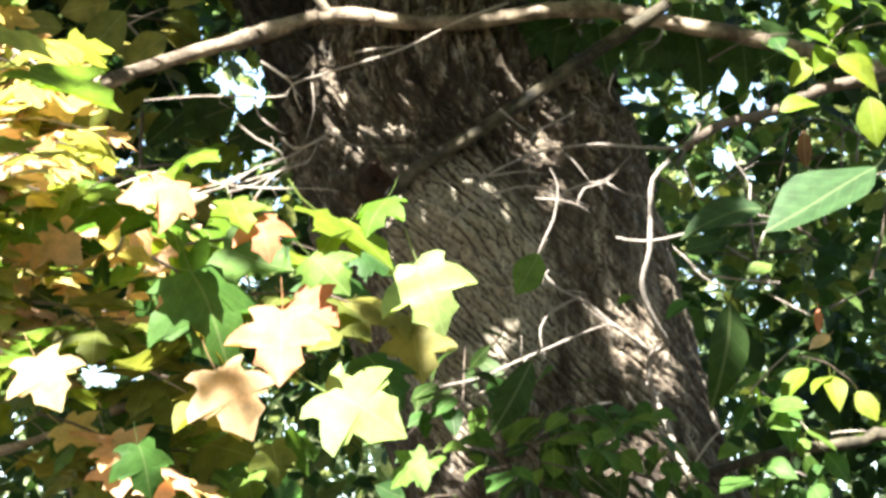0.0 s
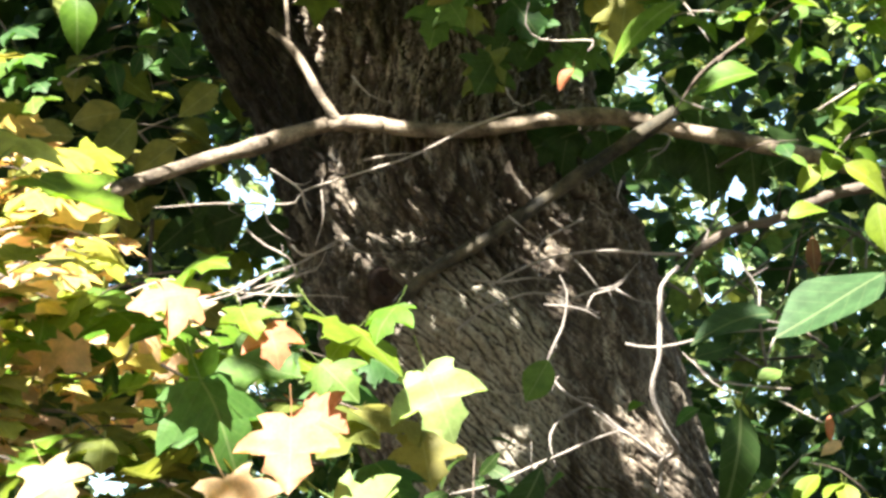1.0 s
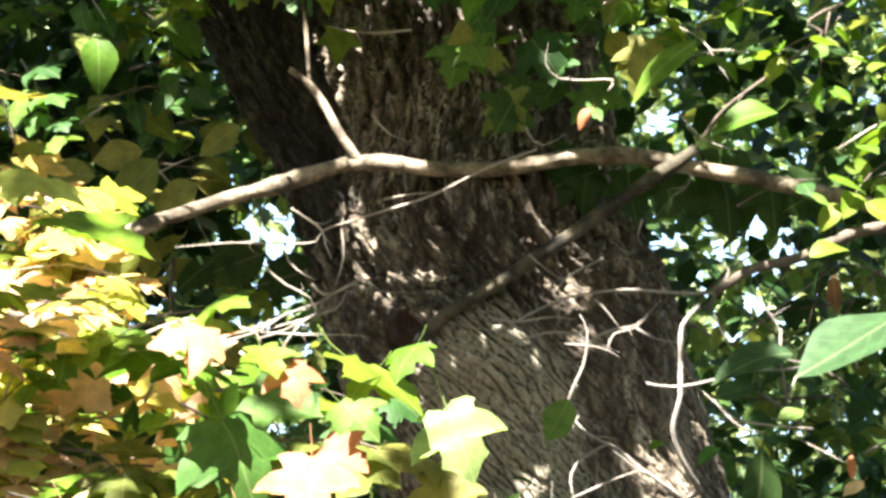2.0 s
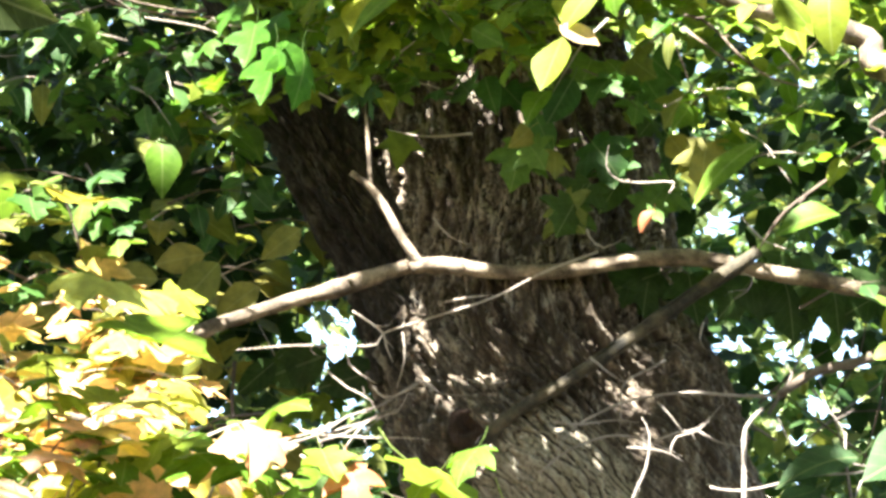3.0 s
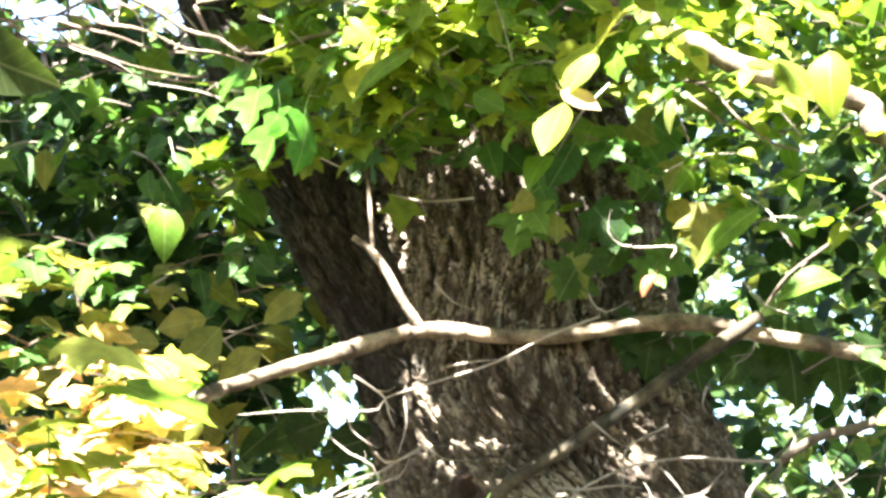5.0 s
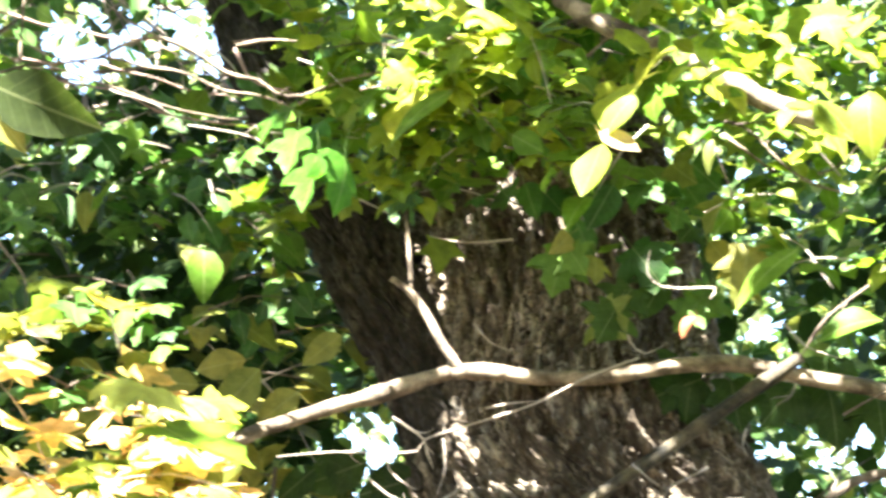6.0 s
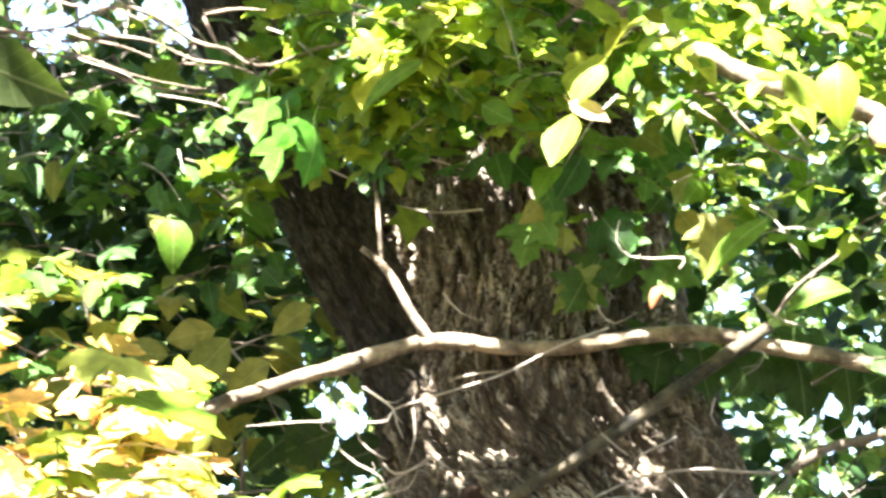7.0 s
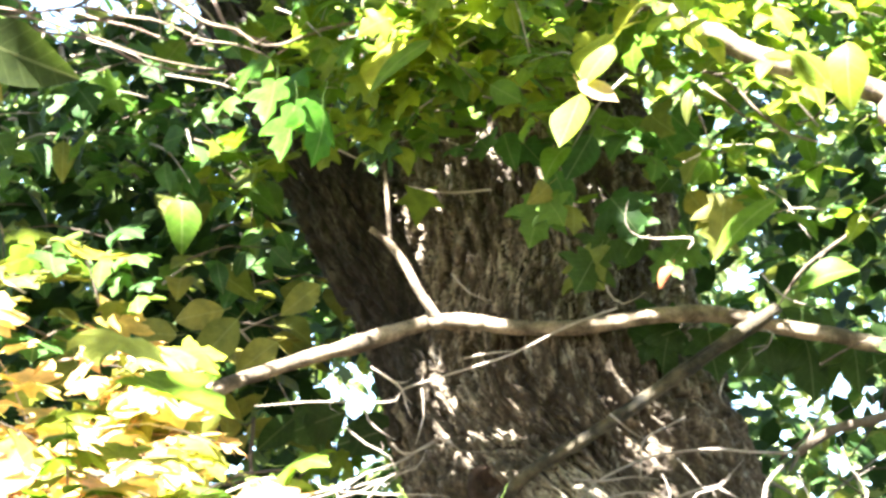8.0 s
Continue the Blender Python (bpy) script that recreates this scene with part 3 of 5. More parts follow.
# places on the tree, and near leaves, that the added low leaves keep in shade
SHADED = [((0.146, 4.000, 3.071), 0.08), ((0.270, 4.000, 3.044), 0.08), ((0.400, 4.000, 3.044), 0.08), ((0.050, 4.000, 2.980), 0.07), ((-0.560, 3.900, 2.880), 0.14), ((-0.720, 3.900, 2.920), 0.14), ((-0.420, 3.900, 2.950), 0.1), ((-0.110, 3.880, 2.884), 0.06), ((-0.070, 3.880, 2.895), 0.045), ((0.210, 3.880, 2.900), 0.06), ((0.270, 3.880, 2.900), 0.06), ((0.540, 3.880, 2.917), 0.06), ((0.595, 3.880, 2.917), 0.06), ((0.805, 3.880, 2.879), 0.06), ((0.850, 3.880, 2.872), 0.05), ((0.345, 3.900, 2.690), 0.05), ((0.220, 3.900, 2.610), 0.06), ((0.500, 3.880, 2.795), 0.07),
          ((0.505, 4.000, 2.120), 0.14), ((0.362, 4.000, 1.995), 0.12), ((0.202, 4.000, 2.007), 0.12), ((0.477, 4.000, 1.984), 0.12), ((0.432, 4.000, 2.329), 0.05), ((0.488, 4.000, 2.258), 0.11), ((0.561, 4.000, 2.063), 0.12),
          ((-0.316, 4.050, 3.323), 0.14), ((-0.248, 4.050, 3.184), 0.15), ((-0.170, 4.050, 3.035), 0.15), ((-0.080, 4.050, 2.863), 0.15),
          ((-0.029, 4.000, 2.595), 0.14), ((0.019, 4.000, 2.412), 0.15),
          ((0.422, 4.000, 2.720), 0.15), ((0.544, 4.000, 2.720), 0.15), ((0.476, 4.000, 2.533), 0.15), ((0.608, 4.000, 2.533), 0.15), ((0.552, 4.000, 2.376), 0.13),
          ((0.634, 4.000, 2.352), 0.14), ((0.603, 4.000, 2.212), 0.13),
          ((0.531, 3.860, 2.810), 0.12), ((0.349, 3.860, 2.687), 0.1), ((0.223, 3.860, 2.605), 0.09), ((0.142, 3.900, 2.555), 0.08), ((0.213, 3.900, 2.905), 0.08), ((0.517, 3.900, 2.928), 0.07), ((0.686, 3.900, 2.915), 0.07), ((-0.101, 3.880, 2.885), 0.06), ((0.261, 3.900, 2.902), 0.06), ((0.153, 3.900, 2.905), 0.06), ((0.847, 3.900, 2.882), 0.08), ((0.924, 3.900, 2.867), 0.08), ((0.580, 3.900, 2.930), 0.02), ((1.018, 3.900, 2.835), 0.05), ((-0.191, 2.900, 2.077), 0.1), ((-0.121, 2.900, 1.977), 0.1), ((-0.300, 2.900, 1.720), 0.12), ((-0.420, 2.900, 1.700), 0.12), ((-0.200, 2.900, 1.880), 0.08)]
SHADED += [((0.3 - 0.33 * (z - 2.6) + dx, 4.0, z), 0.1) for z in (2.0, 2.14, 2.28, 2.42, 2.56) for dx in (-0.24, -0.08, 0.08, 0.24)]
SHADED += [((-0.140, 2.550, 1.930), 0.06), ((0.100, 2.755, 2.050), 0.07), ((-0.380, 2.465, 1.947), 0.05)]
SHADED += [((0.060, 4.020, 2.650), 0.06), ((0.116, 4.000, 2.705), 0.05), ((0.640, 4.020, 2.220), 0.1), ((0.700, 4.030, 2.140), 0.1), ((0.660, 4.040, 2.310), 0.08), ((0.345, 3.990, 2.215), 0.06), ((0.425, 4.000, 2.645), 0.06)]
SHADED += [((-0.060, 3.880, 2.985), 0.03), ((-0.095, 3.895, 3.060), 0.02), ((-0.135, 3.885, 3.300), 0.07)]
SPRAY_GAPS = [((-0.026, 3.350, 3.391), 0.08), ((0.063, 3.350, 3.372), 0.07), ((-0.092, 3.350, 3.298), 0.07), ((0.360, 3.350, 3.322), 0.06), ((0.472, 3.350, 3.353), 0.06)]
SUN_GAPS = BOUGH_GAPS + LEAF_GAPS + SPRAY_GAPS


def lit(p, gaps, part=0.8):
    """Whether a leaf at p would stand in the sun of these places."""
    return not far_from_lines(np.asarray([p]), [c for c, r in gaps], SUN_FROM, [r * part + 0.05 for c, r in gaps])[0]


def canopy_keep(p):
    return far_from_lines(p, [c for c, r in SUN_GAPS], SUN_FROM, [r + 0.2 for c, r in SUN_GAPS]) & far_keep(p)


def low_canopy_keep(p):
    open_sky = far_from_lines(p, [c for c, r in SUN_GAPS], SUN_FROM, [r + 0.035 for c, r in SUN_GAPS])
    shading = ~far_from_lines(p, [c for c, r in SHADED], SUN_FROM, [r for c, r in SHADED])
    beams = BOUGH_GAPS + SPRAY_GAPS
    return open_sky | (shading & far_from_lines(p, [c for c, r in beams], SUN_FROM, [r + 0.028 for c, r in beams]))


# both leaf layers stay out of view and only block the sun
n = 1100
clump = np.stack([rs.uniform(-13, 9, n), rs.uniform(-12, 6, n), rs.uniform(7.0, 10.5, n)], 1)
leaf_cloud("canopy_foliage", 5, np.repeat(clump, 30, 0), (0.5, 0.5, 0.25), 0.34, SHADE_LEAF, "unseen broken leaf canopy added high overhead to shade the tree", canopy_keep, 0.2, 0.5, 0.35)
n = 760
clump = np.stack([rs.uniform(-2.6, 1.8, n), rs.uniform(0.6, 3.3, n), rs.uniform(4.75, 5.5, n)], 1)
leaf_cloud("low_canopy_foliage", 6, np.repeat(clump, 80, 0), (0.15, 0.15, 0.1), 0.066, SHADE_LEAF, "unseen dark leaves added low overhead to shade the tree", low_canopy_keep, 0.2, 0.5, 0.35)


# ---- the big tree ----
def lattice_noise(x, y, seed):
    """Smooth value noise on arrays, from -1 to 1."""
    table = np.random.RandomState(seed).uniform(-1, 1, (256, 256))
    x0, y0 = np.floor(x).astype(int), np.floor(y).astype(int)
    fx, fy = x - x0, y - y0
    fx, fy = fx * fx * (3 - 2 * fx), fy * fy * (3 - 2 * fy)
    a, b = table[x0 % 256, y0 % 256], table[(x0 + 1) % 256, y0 % 256]
    c, d = table[x0 % 256, (y0 + 1) % 256], table[(x0 + 1) % 256, (y0 + 1) % 256]
    return (a + (b - a) * fx) * (1 - fy) + (c + (d - c) * fx) * fy


def plates(u, v, seed):
    """Uneven bark plates: the distance to the crack round each point's plate, how far that plate stands out, from -1 to 1,
    and how far the crack runs along the grain, from 0 to 1."""
    rs = np.random.RandomState(seed)
    jx, jy, up = rs.uniform(0.05, 0.95, (128, 128)), rs.uniform(0.05, 0.95, (128, 128)), rs.uniform(-1, 1, (128, 128))
    iu, iv = np.floor(u).astype(int), np.floor(v).astype(int)
    one = np.full((4,) + u.shape, 9.0)
    two = np.full((4,) + u.shape, 9.0)
    for di in (-1, 0, 1):
        for dj in (-1, 0, 1):
            ci, cj = (iu + di) % 128, (iv + dj) % 128
            du, dv = iu + di + jx[ci, cj] - u, iv + dj + jy[ci, cj] - v
            this = np.stack([np.hypot(du, dv), du, dv, up[ci, cj]])
            nearest, next_ = this[0] < one[0], this[0] < two[0]
            two = np.where(nearest, one, np.where(next_, this, two))
            one = np.where(nearest, this, one)
    along = np.abs(one[1] - two[1]) / (np.hypot(one[1] - two[1], one[2] - two[2]) + 1e-6)
    return two[0] - one[0], one[3], along


def bark_limb(name, stations, rows_, columns, slant, depth, bumps=(), mat=None):
    """A limb with furrowed bark cut into its mesh. stations: centre and radius, from the foot up."""
    zs = np.array([p[2] for p, r in stations])
    xs = np.array([p[0] for p, r in stations])
    ys = np.array([p[1] for p, r in stations])
    rs = np.array([r for p, r in stations])
    fine_low, fine_high = rows_[1], rows_[2]
    z = np.concatenate([np.linspace(zs[0], fine_low, 20, endpoint=False), np.linspace(fine_low, fine_high, rows_[0]),
                        np.linspace(fine_high, zs[-1], 24)[1:]])

    def smooth(v):
        out = np.interp(z, zs, v)
        k = np.linspace(zs[0], zs[-1], 400)
        w = np.interp(k, zs, v)
        ker = np.hanning(25)
        w = np.convolve(np.pad(w, 12, mode="edge"), ker / ker.sum(), mode="valid")
        return np.interp(z, k, w) if len(zs) > 2 else out
    cx, cy, r = smooth(xs), smooth(ys), smooth(rs)
    front = np.linspace(-1.85, 1.85, columns)
    back = np.linspace(1.85, 2 * math.pi - 1.85, 40)[1:-1]
    th = np.concatenate([front, back])
    T, Z = np.meshgrid(th, z)
    R = np.repeat(r[:, None], len(th), 1)
    a, s = T * R.mean(), Z
    a2 = a + slant(a, s) * (s - 2.6) + 0.014 * lattice_noise(a * 7, s * 7, 3)
    # long plates above, short slanting ones on the swelling below
    low = np.clip((2.68 - s) / 0.16, 0, 1)
    fray = 0.3 * lattice_noise(a2 * 95, s * 45, 21) + 0.18 * lattice_noise(a2 * 190, s * 110, 22)
    u = a2 / 0.027 + 0.7 * lattice_noise(a2 * 24, s * 9, 1) + fray * (1 - 0.4 * low)
    edge_up, lift_up, along_up = plates(u, s / 0.125 + 0.8 * lattice_noise(a * 17, s * 11, 8) + 0.5 * fray, 12)
    edge_low, lift_low, along_low = plates(u, s / 0.055 + 0.5 * lattice_noise(a * 20, s * 14, 9) + 0.5 * fray, 13)
    edge, along = edge_up * (1 - low) + edge_low * low, along_up * (1 - low) + along_low * low
    lift = lift_up * (1 - low) + 0.5 * lift_low * low
    open_ = np.clip(0.7 + 1.3 * lattice_noise(a2 * 27 + 11, s * 15, 14), 0.1, 1.0) * (0.2 + 0.8 * along)
    crack = np.clip(1 - edge / 0.42, 0, 1) ** 1.2 * open_
    rough = lattice_noise(a * 90, s * 42, 4) * 0.5 + lattice_noise(a * 210, s * 130, 5) * 0.4
    lump = lattice_noise(a * 4 + 3, s * 3, 6)
    flake = np.clip(2.5 * lattice_noise(a2 * 46 + 1, s * 20, 17), -0.6, 0.6) + 0.7 * np.clip(3 * lattice_noise(a2 * 80 + 7, s * 38, 18), -0.5, 0.5)
    rad = R - depth * (1 - 0.35 * low) * crack + depth * (0.8 - 0.25 * low) * lift + depth * (0.3 - 0.14 * low) * rough + depth * 0.4 * flake * (1 - 0.65 * low) + 0.02 * lump
    for bx, bz, width, tall in bumps:
        rad = rad + tall * np.exp(-((a - bx) ** 2 + (s - bz) ** 2) / width ** 2)
    X = cx[:, None] + rad * np.sin(T)
    Y = cy[:, None] - rad * np.cos(T)
    verts = np.stack([X, Y, Z], -1).reshape(-1, 3)
    m, n = len(th), len(z)
    i = np.arange(n - 1)[:, None] * m
    k = np.arange(m)[None, :]
    k2 = (k + 1) % m
    quads = np.stack([i + k, i + k2, i + k2 + m, i + k + m], -1).reshape(-1, 4)
    me = array_mesh(name, verts, quads, mat or BARK, False)
    return new(name, me)


big_tree = thing("broadleaf_tree", (1.15, 4.35, 0), "large old forest tree with furrowed grey-brown bark and a forked trunk", "tree")


def at_root(ob, root):
    ob.parent = root
    ob.matrix_parent_inverse = Matrix.Translation(-root.location)
    return ob


def trunk_slant(a, s):
    low = np.clip((3.15 - s) / 0.45, 0, 1)
    return 0.08 + 0.54 * low * low * (3 - 2 * low)


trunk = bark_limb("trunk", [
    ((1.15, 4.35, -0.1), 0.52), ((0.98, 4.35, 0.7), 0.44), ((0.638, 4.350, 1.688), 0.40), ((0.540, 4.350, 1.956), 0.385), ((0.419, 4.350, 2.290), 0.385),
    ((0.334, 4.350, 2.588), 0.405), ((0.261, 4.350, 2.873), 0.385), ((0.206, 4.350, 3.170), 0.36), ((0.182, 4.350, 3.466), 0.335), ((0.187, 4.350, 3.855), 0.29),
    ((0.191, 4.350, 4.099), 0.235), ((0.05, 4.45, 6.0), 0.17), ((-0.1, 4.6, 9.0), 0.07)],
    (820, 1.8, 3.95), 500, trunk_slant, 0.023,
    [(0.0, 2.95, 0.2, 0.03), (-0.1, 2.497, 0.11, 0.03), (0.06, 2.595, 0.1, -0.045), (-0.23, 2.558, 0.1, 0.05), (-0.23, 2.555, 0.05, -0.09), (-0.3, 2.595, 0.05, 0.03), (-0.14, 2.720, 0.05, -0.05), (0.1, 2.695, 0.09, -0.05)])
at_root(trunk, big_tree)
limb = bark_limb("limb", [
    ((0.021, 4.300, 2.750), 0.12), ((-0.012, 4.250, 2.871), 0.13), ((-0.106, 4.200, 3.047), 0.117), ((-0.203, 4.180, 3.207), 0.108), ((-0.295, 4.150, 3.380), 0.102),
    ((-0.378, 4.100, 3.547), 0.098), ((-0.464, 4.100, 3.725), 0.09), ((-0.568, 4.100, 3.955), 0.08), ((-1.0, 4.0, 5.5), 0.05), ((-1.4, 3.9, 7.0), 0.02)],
    (340, 2.75, 4.0), 190, lambda a, s: 0.1 + 0 * a, 0.018, mat=SHADED_BARK)
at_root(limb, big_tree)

def burl(place, r, mat):
    """A rounded knot on the bark with a sunken middle and a swollen rim."""
    verts, faces, rings, sides = [], [], 14, 28
    for i in range(rings + 1):
        s = i / rings
        for k in range(sides):
            a = 2 * math.pi * k / sides
            rr = r * (1.5 * s) * (1 + 0.14 * noise.noise((math.cos(a) * 2, math.sin(a) * 2, s * 3)))
            out = r * (0.35 * math.exp(-((s - 0.6) / 0.25) ** 2) - 0.5 * math.exp(-(s / 0.35) ** 2) - 1.1 * max(0.0, s - 0.7))
            out += r * 0.35 * noise.noise((math.cos(a) * s * 3, math.sin(a) * s * 3, s * 3)) + r * 0.16 * noise.noise((math.cos(a) * 7 * s, math.sin(a) * 7 * s, s * 12))
            verts.append(Vector(place) + Vector((rr * math.cos(a), -out, rr * 1.1 * math.sin(a))))
    for i in range(rings):
        for k in range(sides):
            a, b = i * sides + k, i * sides + (k + 1) % sides
            faces.append((a, b, b + sides, a + sides))
    return mesh_object("burl", verts, faces, mat)


RED_BARK = wood_material("burl_bark", (0.012, 0.007, 0.005), (0.075, 0.042, 0.028), 60.0, 0.95, 0.9)
for place, r in (((0.095, 4.005, 2.589), 0.031),):
    at_root(burl(place, r, RED_BARK), big_tree)["label"] = "dark reddish round burl"

# ---- bare branches and twigs ----
bare = thing("bare_branch", (0.042, 3.750, 2.861), "sunlit bare branch crossing in front of the trunk", "branch")


def stick(points, r0, r1, mat=TWIG, name="twig", root=None, **k):
    fine = 0.52 if max(r0, r1) < 0.01 else 0.86
    if max(r0, r1) < 0.0125 and len(points) > 3:
        made = at_root(tube(name, points, r0 * fine, r1 * fine, mat, **k), root or bare)
        spurs(points, min(r0, r1) * fine, mat, made)
        return made
    return at_root(tube(name, points, r0 * fine, r1 * fine, mat, **k), root or bare)


SPUR_RNG = random.Random(77)


def spurs(points, r, mat, root):
    """Short side twigs and buds along a twig."""
    for a, b in zip(points[1:], points[2:-1]):
        a, b = Vector(a), Vector(b)
        if SPUR_RNG.random() < 0.6:
            p = a.lerp(b, SPUR_RNG.uniform(0.1, 0.9))
            way = ((b - a).normalized() * SPUR_RNG.choice((-0.7, 0.7)) + any_way(SPUR_RNG, 0.7)).normalized()
            k = SPUR_RNG.uniform(0.012, 0.05)
            bend = any_way(SPUR_RNG, 0.15) * k
            child(tube("spur", [a.lerp(b, 0.5) if k < 0.03 else p, p + way * k * 0.5 + bend, p + way * k], r * 0.75, r * 0.4, mat, 5, 0.02), root)


stick([(-1.9, 3.2, 2.2), (-0.816, 3.720, 2.571), (-0.647, 3.760, 2.653), (-0.494, 3.800, 2.730), (-0.338, 3.860, 2.804), (-0.161, 3.880, 2.866), (-0.029, 3.900, 2.918), (0.056, 3.900, 2.918), (0.140, 3.900, 2.905),
       (0.261, 3.900, 2.902), (0.383, 3.900, 2.918), (0.456, 3.900, 2.928), (0.565, 3.900, 2.933), (0.674, 3.900, 2.918), (0.769, 3.900, 2.897), (0.841, 3.900, 2.886),
       (0.936, 3.900, 2.864), (1.067, 3.900, 2.829), (1.231, 3.940, 2.803), (2.2, 3.9, 2.6)], 0.0135, 0.0235, BRANCH, "bough", sides=12, knots=0.2, wobble=0.005)
stick([(0.030, 3.895, 2.908), (0.001, 3.890, 2.909), (-0.019, 3.880, 2.926), (-0.057, 3.880, 2.985), (-0.076, 3.890, 3.028), (-0.116, 3.900, 3.094), (-0.160, 3.910, 3.134)], 0.0145, 0.0075, BRANCH, "side_branch", sides=12, knots=0.25)
stick([(-0.030, 3.885, 2.905), (0.000, 3.885, 2.912), (0.041, 3.888, 2.911), (0.080, 3.895, 2.908)], 0.0165, 0.0215, BRANCH, "collar", sides=12, knots=0.15)
stick([(-0.116, 3.900, 3.090), (-0.121, 3.900, 3.166), (-0.129, 3.890, 3.253), (-0.145, 3.880, 3.346), (-0.156, 3.880, 3.415), (-0.170, 3.880, 3.526), (-0.185, 3.880, 3.697)], 0.0085, 0.007, BRANCH, knots=0.3, wobble=0.006)
stick([(-0.368, 3.600, 2.642), (-0.247, 3.600, 2.651), (-0.148, 3.600, 2.649), (-0.093, 3.600, 2.653), (-0.080, 3.600, 2.676), (0.018, 3.600, 2.709), (0.135, 3.600, 2.749), (0.243, 3.620, 2.811), (0.347, 3.640, 2.858)], 0.003, 0.005)
stick([(-0.142, 3.580, 2.715), (-0.106, 3.590, 2.694), (-0.082, 3.600, 2.676), (-0.075, 3.600, 2.648), (-0.062, 3.600, 2.617)], 0.0045, 0.004)
stick([(-0.153, 3.600, 2.651), (-0.146, 3.580, 2.608), (-0.113, 3.580, 2.580), (-0.092, 3.600, 2.574)], 0.004, 0.002)
stick([(0.714, 3.880, 2.943), (0.670, 3.880, 2.911), (0.608, 3.880, 2.870), (0.438, 3.900, 2.756), (0.364, 3.900, 2.704), (0.292, 3.910, 2.658), (0.173, 3.930, 2.589), (0.114, 3.960, 2.530)], 0.018, 0.0155, SHADED_MOSSY, "side_branch", knots=0.15)
stick([(-0.073, 3.600, 3.107), (-0.016, 3.600, 3.093), (0.041, 3.600, 3.093), (0.097, 3.620, 3.107)], 0.004, 0.005)
stick([(0.363, 3.500, 3.034), (0.356, 3.500, 2.987), (0.382, 3.500, 2.957), (0.437, 3.500, 2.953), (0.487, 3.500, 2.954), (0.477, 3.500, 2.931)], 0.003, 0.004)

net = thing("bare_shrub", (0.641, 3.700, 2.092), "thin grey leafless twigs tangled before the trunk", "shrub")


def net_twig(points, r0=0.004, r1=0.003, mat=GREY_TWIG):
    return stick(points, r0 * 1.3, r1 * 1.3, mat, root=net, wobble=0.009)


net_twig([(0.415, 3.600, 2.508), (0.430, 3.600, 2.474), (0.422, 3.600, 2.408), (0.396, 3.600, 2.329), (0.433, 3.600, 2.273), (0.485, 3.600, 2.246), (0.515, 3.600, 2.214), (0.559, 3.620, 2.186), (0.610, 3.650, 2.154)], 0.003, 0.006)
net_twig([(0.638, 3.500, 2.499), (0.604, 3.500, 2.461), (0.594, 3.500, 2.386), (0.588, 3.500, 2.322), (0.578, 3.520, 2.263), (0.602, 3.550, 2.206), (0.631, 3.600, 2.162), (0.609, 3.650, 2.149), (0.616, 3.680, 2.090), (0.646, 3.700, 2.008), (0.95, 3.6, 1.2), (1.0, 3.6, 0.0)], 0.004, 0.012)
net_twig([(0.158, 3.600, 2.043), (0.179, 3.600, 2.071), (0.279, 3.600, 2.100), (0.386, 3.600, 2.146), (0.472, 3.600, 2.183), (0.527, 3.600, 2.204)], 0.004, 0.004)
net_twig([(0.464, 3.600, 2.252), (0.421, 3.600, 2.230), (0.394, 3.600, 2.193), (0.392, 3.600, 2.162), (0.401, 3.600, 2.131)])
net_twig([(0.476, 3.650, 2.640), (0.396, 3.650, 2.588), (0.386, 3.650, 2.543), (0.381, 3.650, 2.484)])
net_twig([(0.326, 3.650, 2.640), (0.364, 3.650, 2.611), (0.402, 3.650, 2.588)])
net_twig([(0.220, 3.650, 2.408), (0.282, 3.650, 2.458), (0.376, 3.650, 2.481), (0.446, 3.650, 2.464), (0.500, 3.650, 2.436)])
net_twig([(0.249, 3.650, 2.447), (0.294, 3.650, 2.503), (0.372, 3.650, 2.543), (0.434, 3.650, 2.563), (0.513, 3.620, 2.563), (0.608, 3.600, 2.550), (0.685, 3.600, 2.550)], 0.003, 0.005)
net_twig([(0.685, 3.600, 2.550), (0.730, 3.600, 2.575), (0.787, 3.600, 2.603), (0.854, 3.600, 2.626), (1.002, 3.600, 2.678), (1.160, 3.600, 2.712)], 0.008, 0.012, DARK_TWIG)
net_twig([(0.702, 3.600, 2.564), (0.715, 3.600, 2.592), (0.694, 3.600, 2.615)])
net_twig([(0.529, 3.500, 2.343), (0.581, 3.500, 2.338), (0.697, 3.500, 2.362), (0.813, 3.500, 2.375), (0.932, 3.500, 2.418), (1.065, 3.500, 2.482)])
net_twig([(0.447, 3.650, 2.469), (0.503, 3.650, 2.492), (0.536, 3.650, 2.498), (0.582, 3.650, 2.543)])
net_twig([(0.536, 3.650, 2.495), (0.578, 3.650, 2.469), (0.622, 3.650, 2.458)])
net_twig([(0.250, 3.650, 2.509), (0.305, 3.650, 2.503), (0.371, 3.650, 2.514), (0.421, 3.650, 2.511)])
net_twig([(-0.209, 3.600, 2.458), (-0.155, 3.600, 2.474), (-0.112, 3.600, 2.496), (-0.063, 3.600, 2.524)])
net_twig([(-0.274, 3.600, 2.452), (-0.198, 3.600, 2.474), (-0.145, 3.600, 2.508), (-0.090, 3.600, 2.530), (-0.036, 3.600, 2.564), (-0.003, 3.600, 2.575), (0.029, 3.600, 2.555), (0.079, 3.600, 2.555)])
net_twig([(0.536, 3.600, 2.199), (0.527, 3.600, 2.204), (0.474, 3.600, 2.241)])


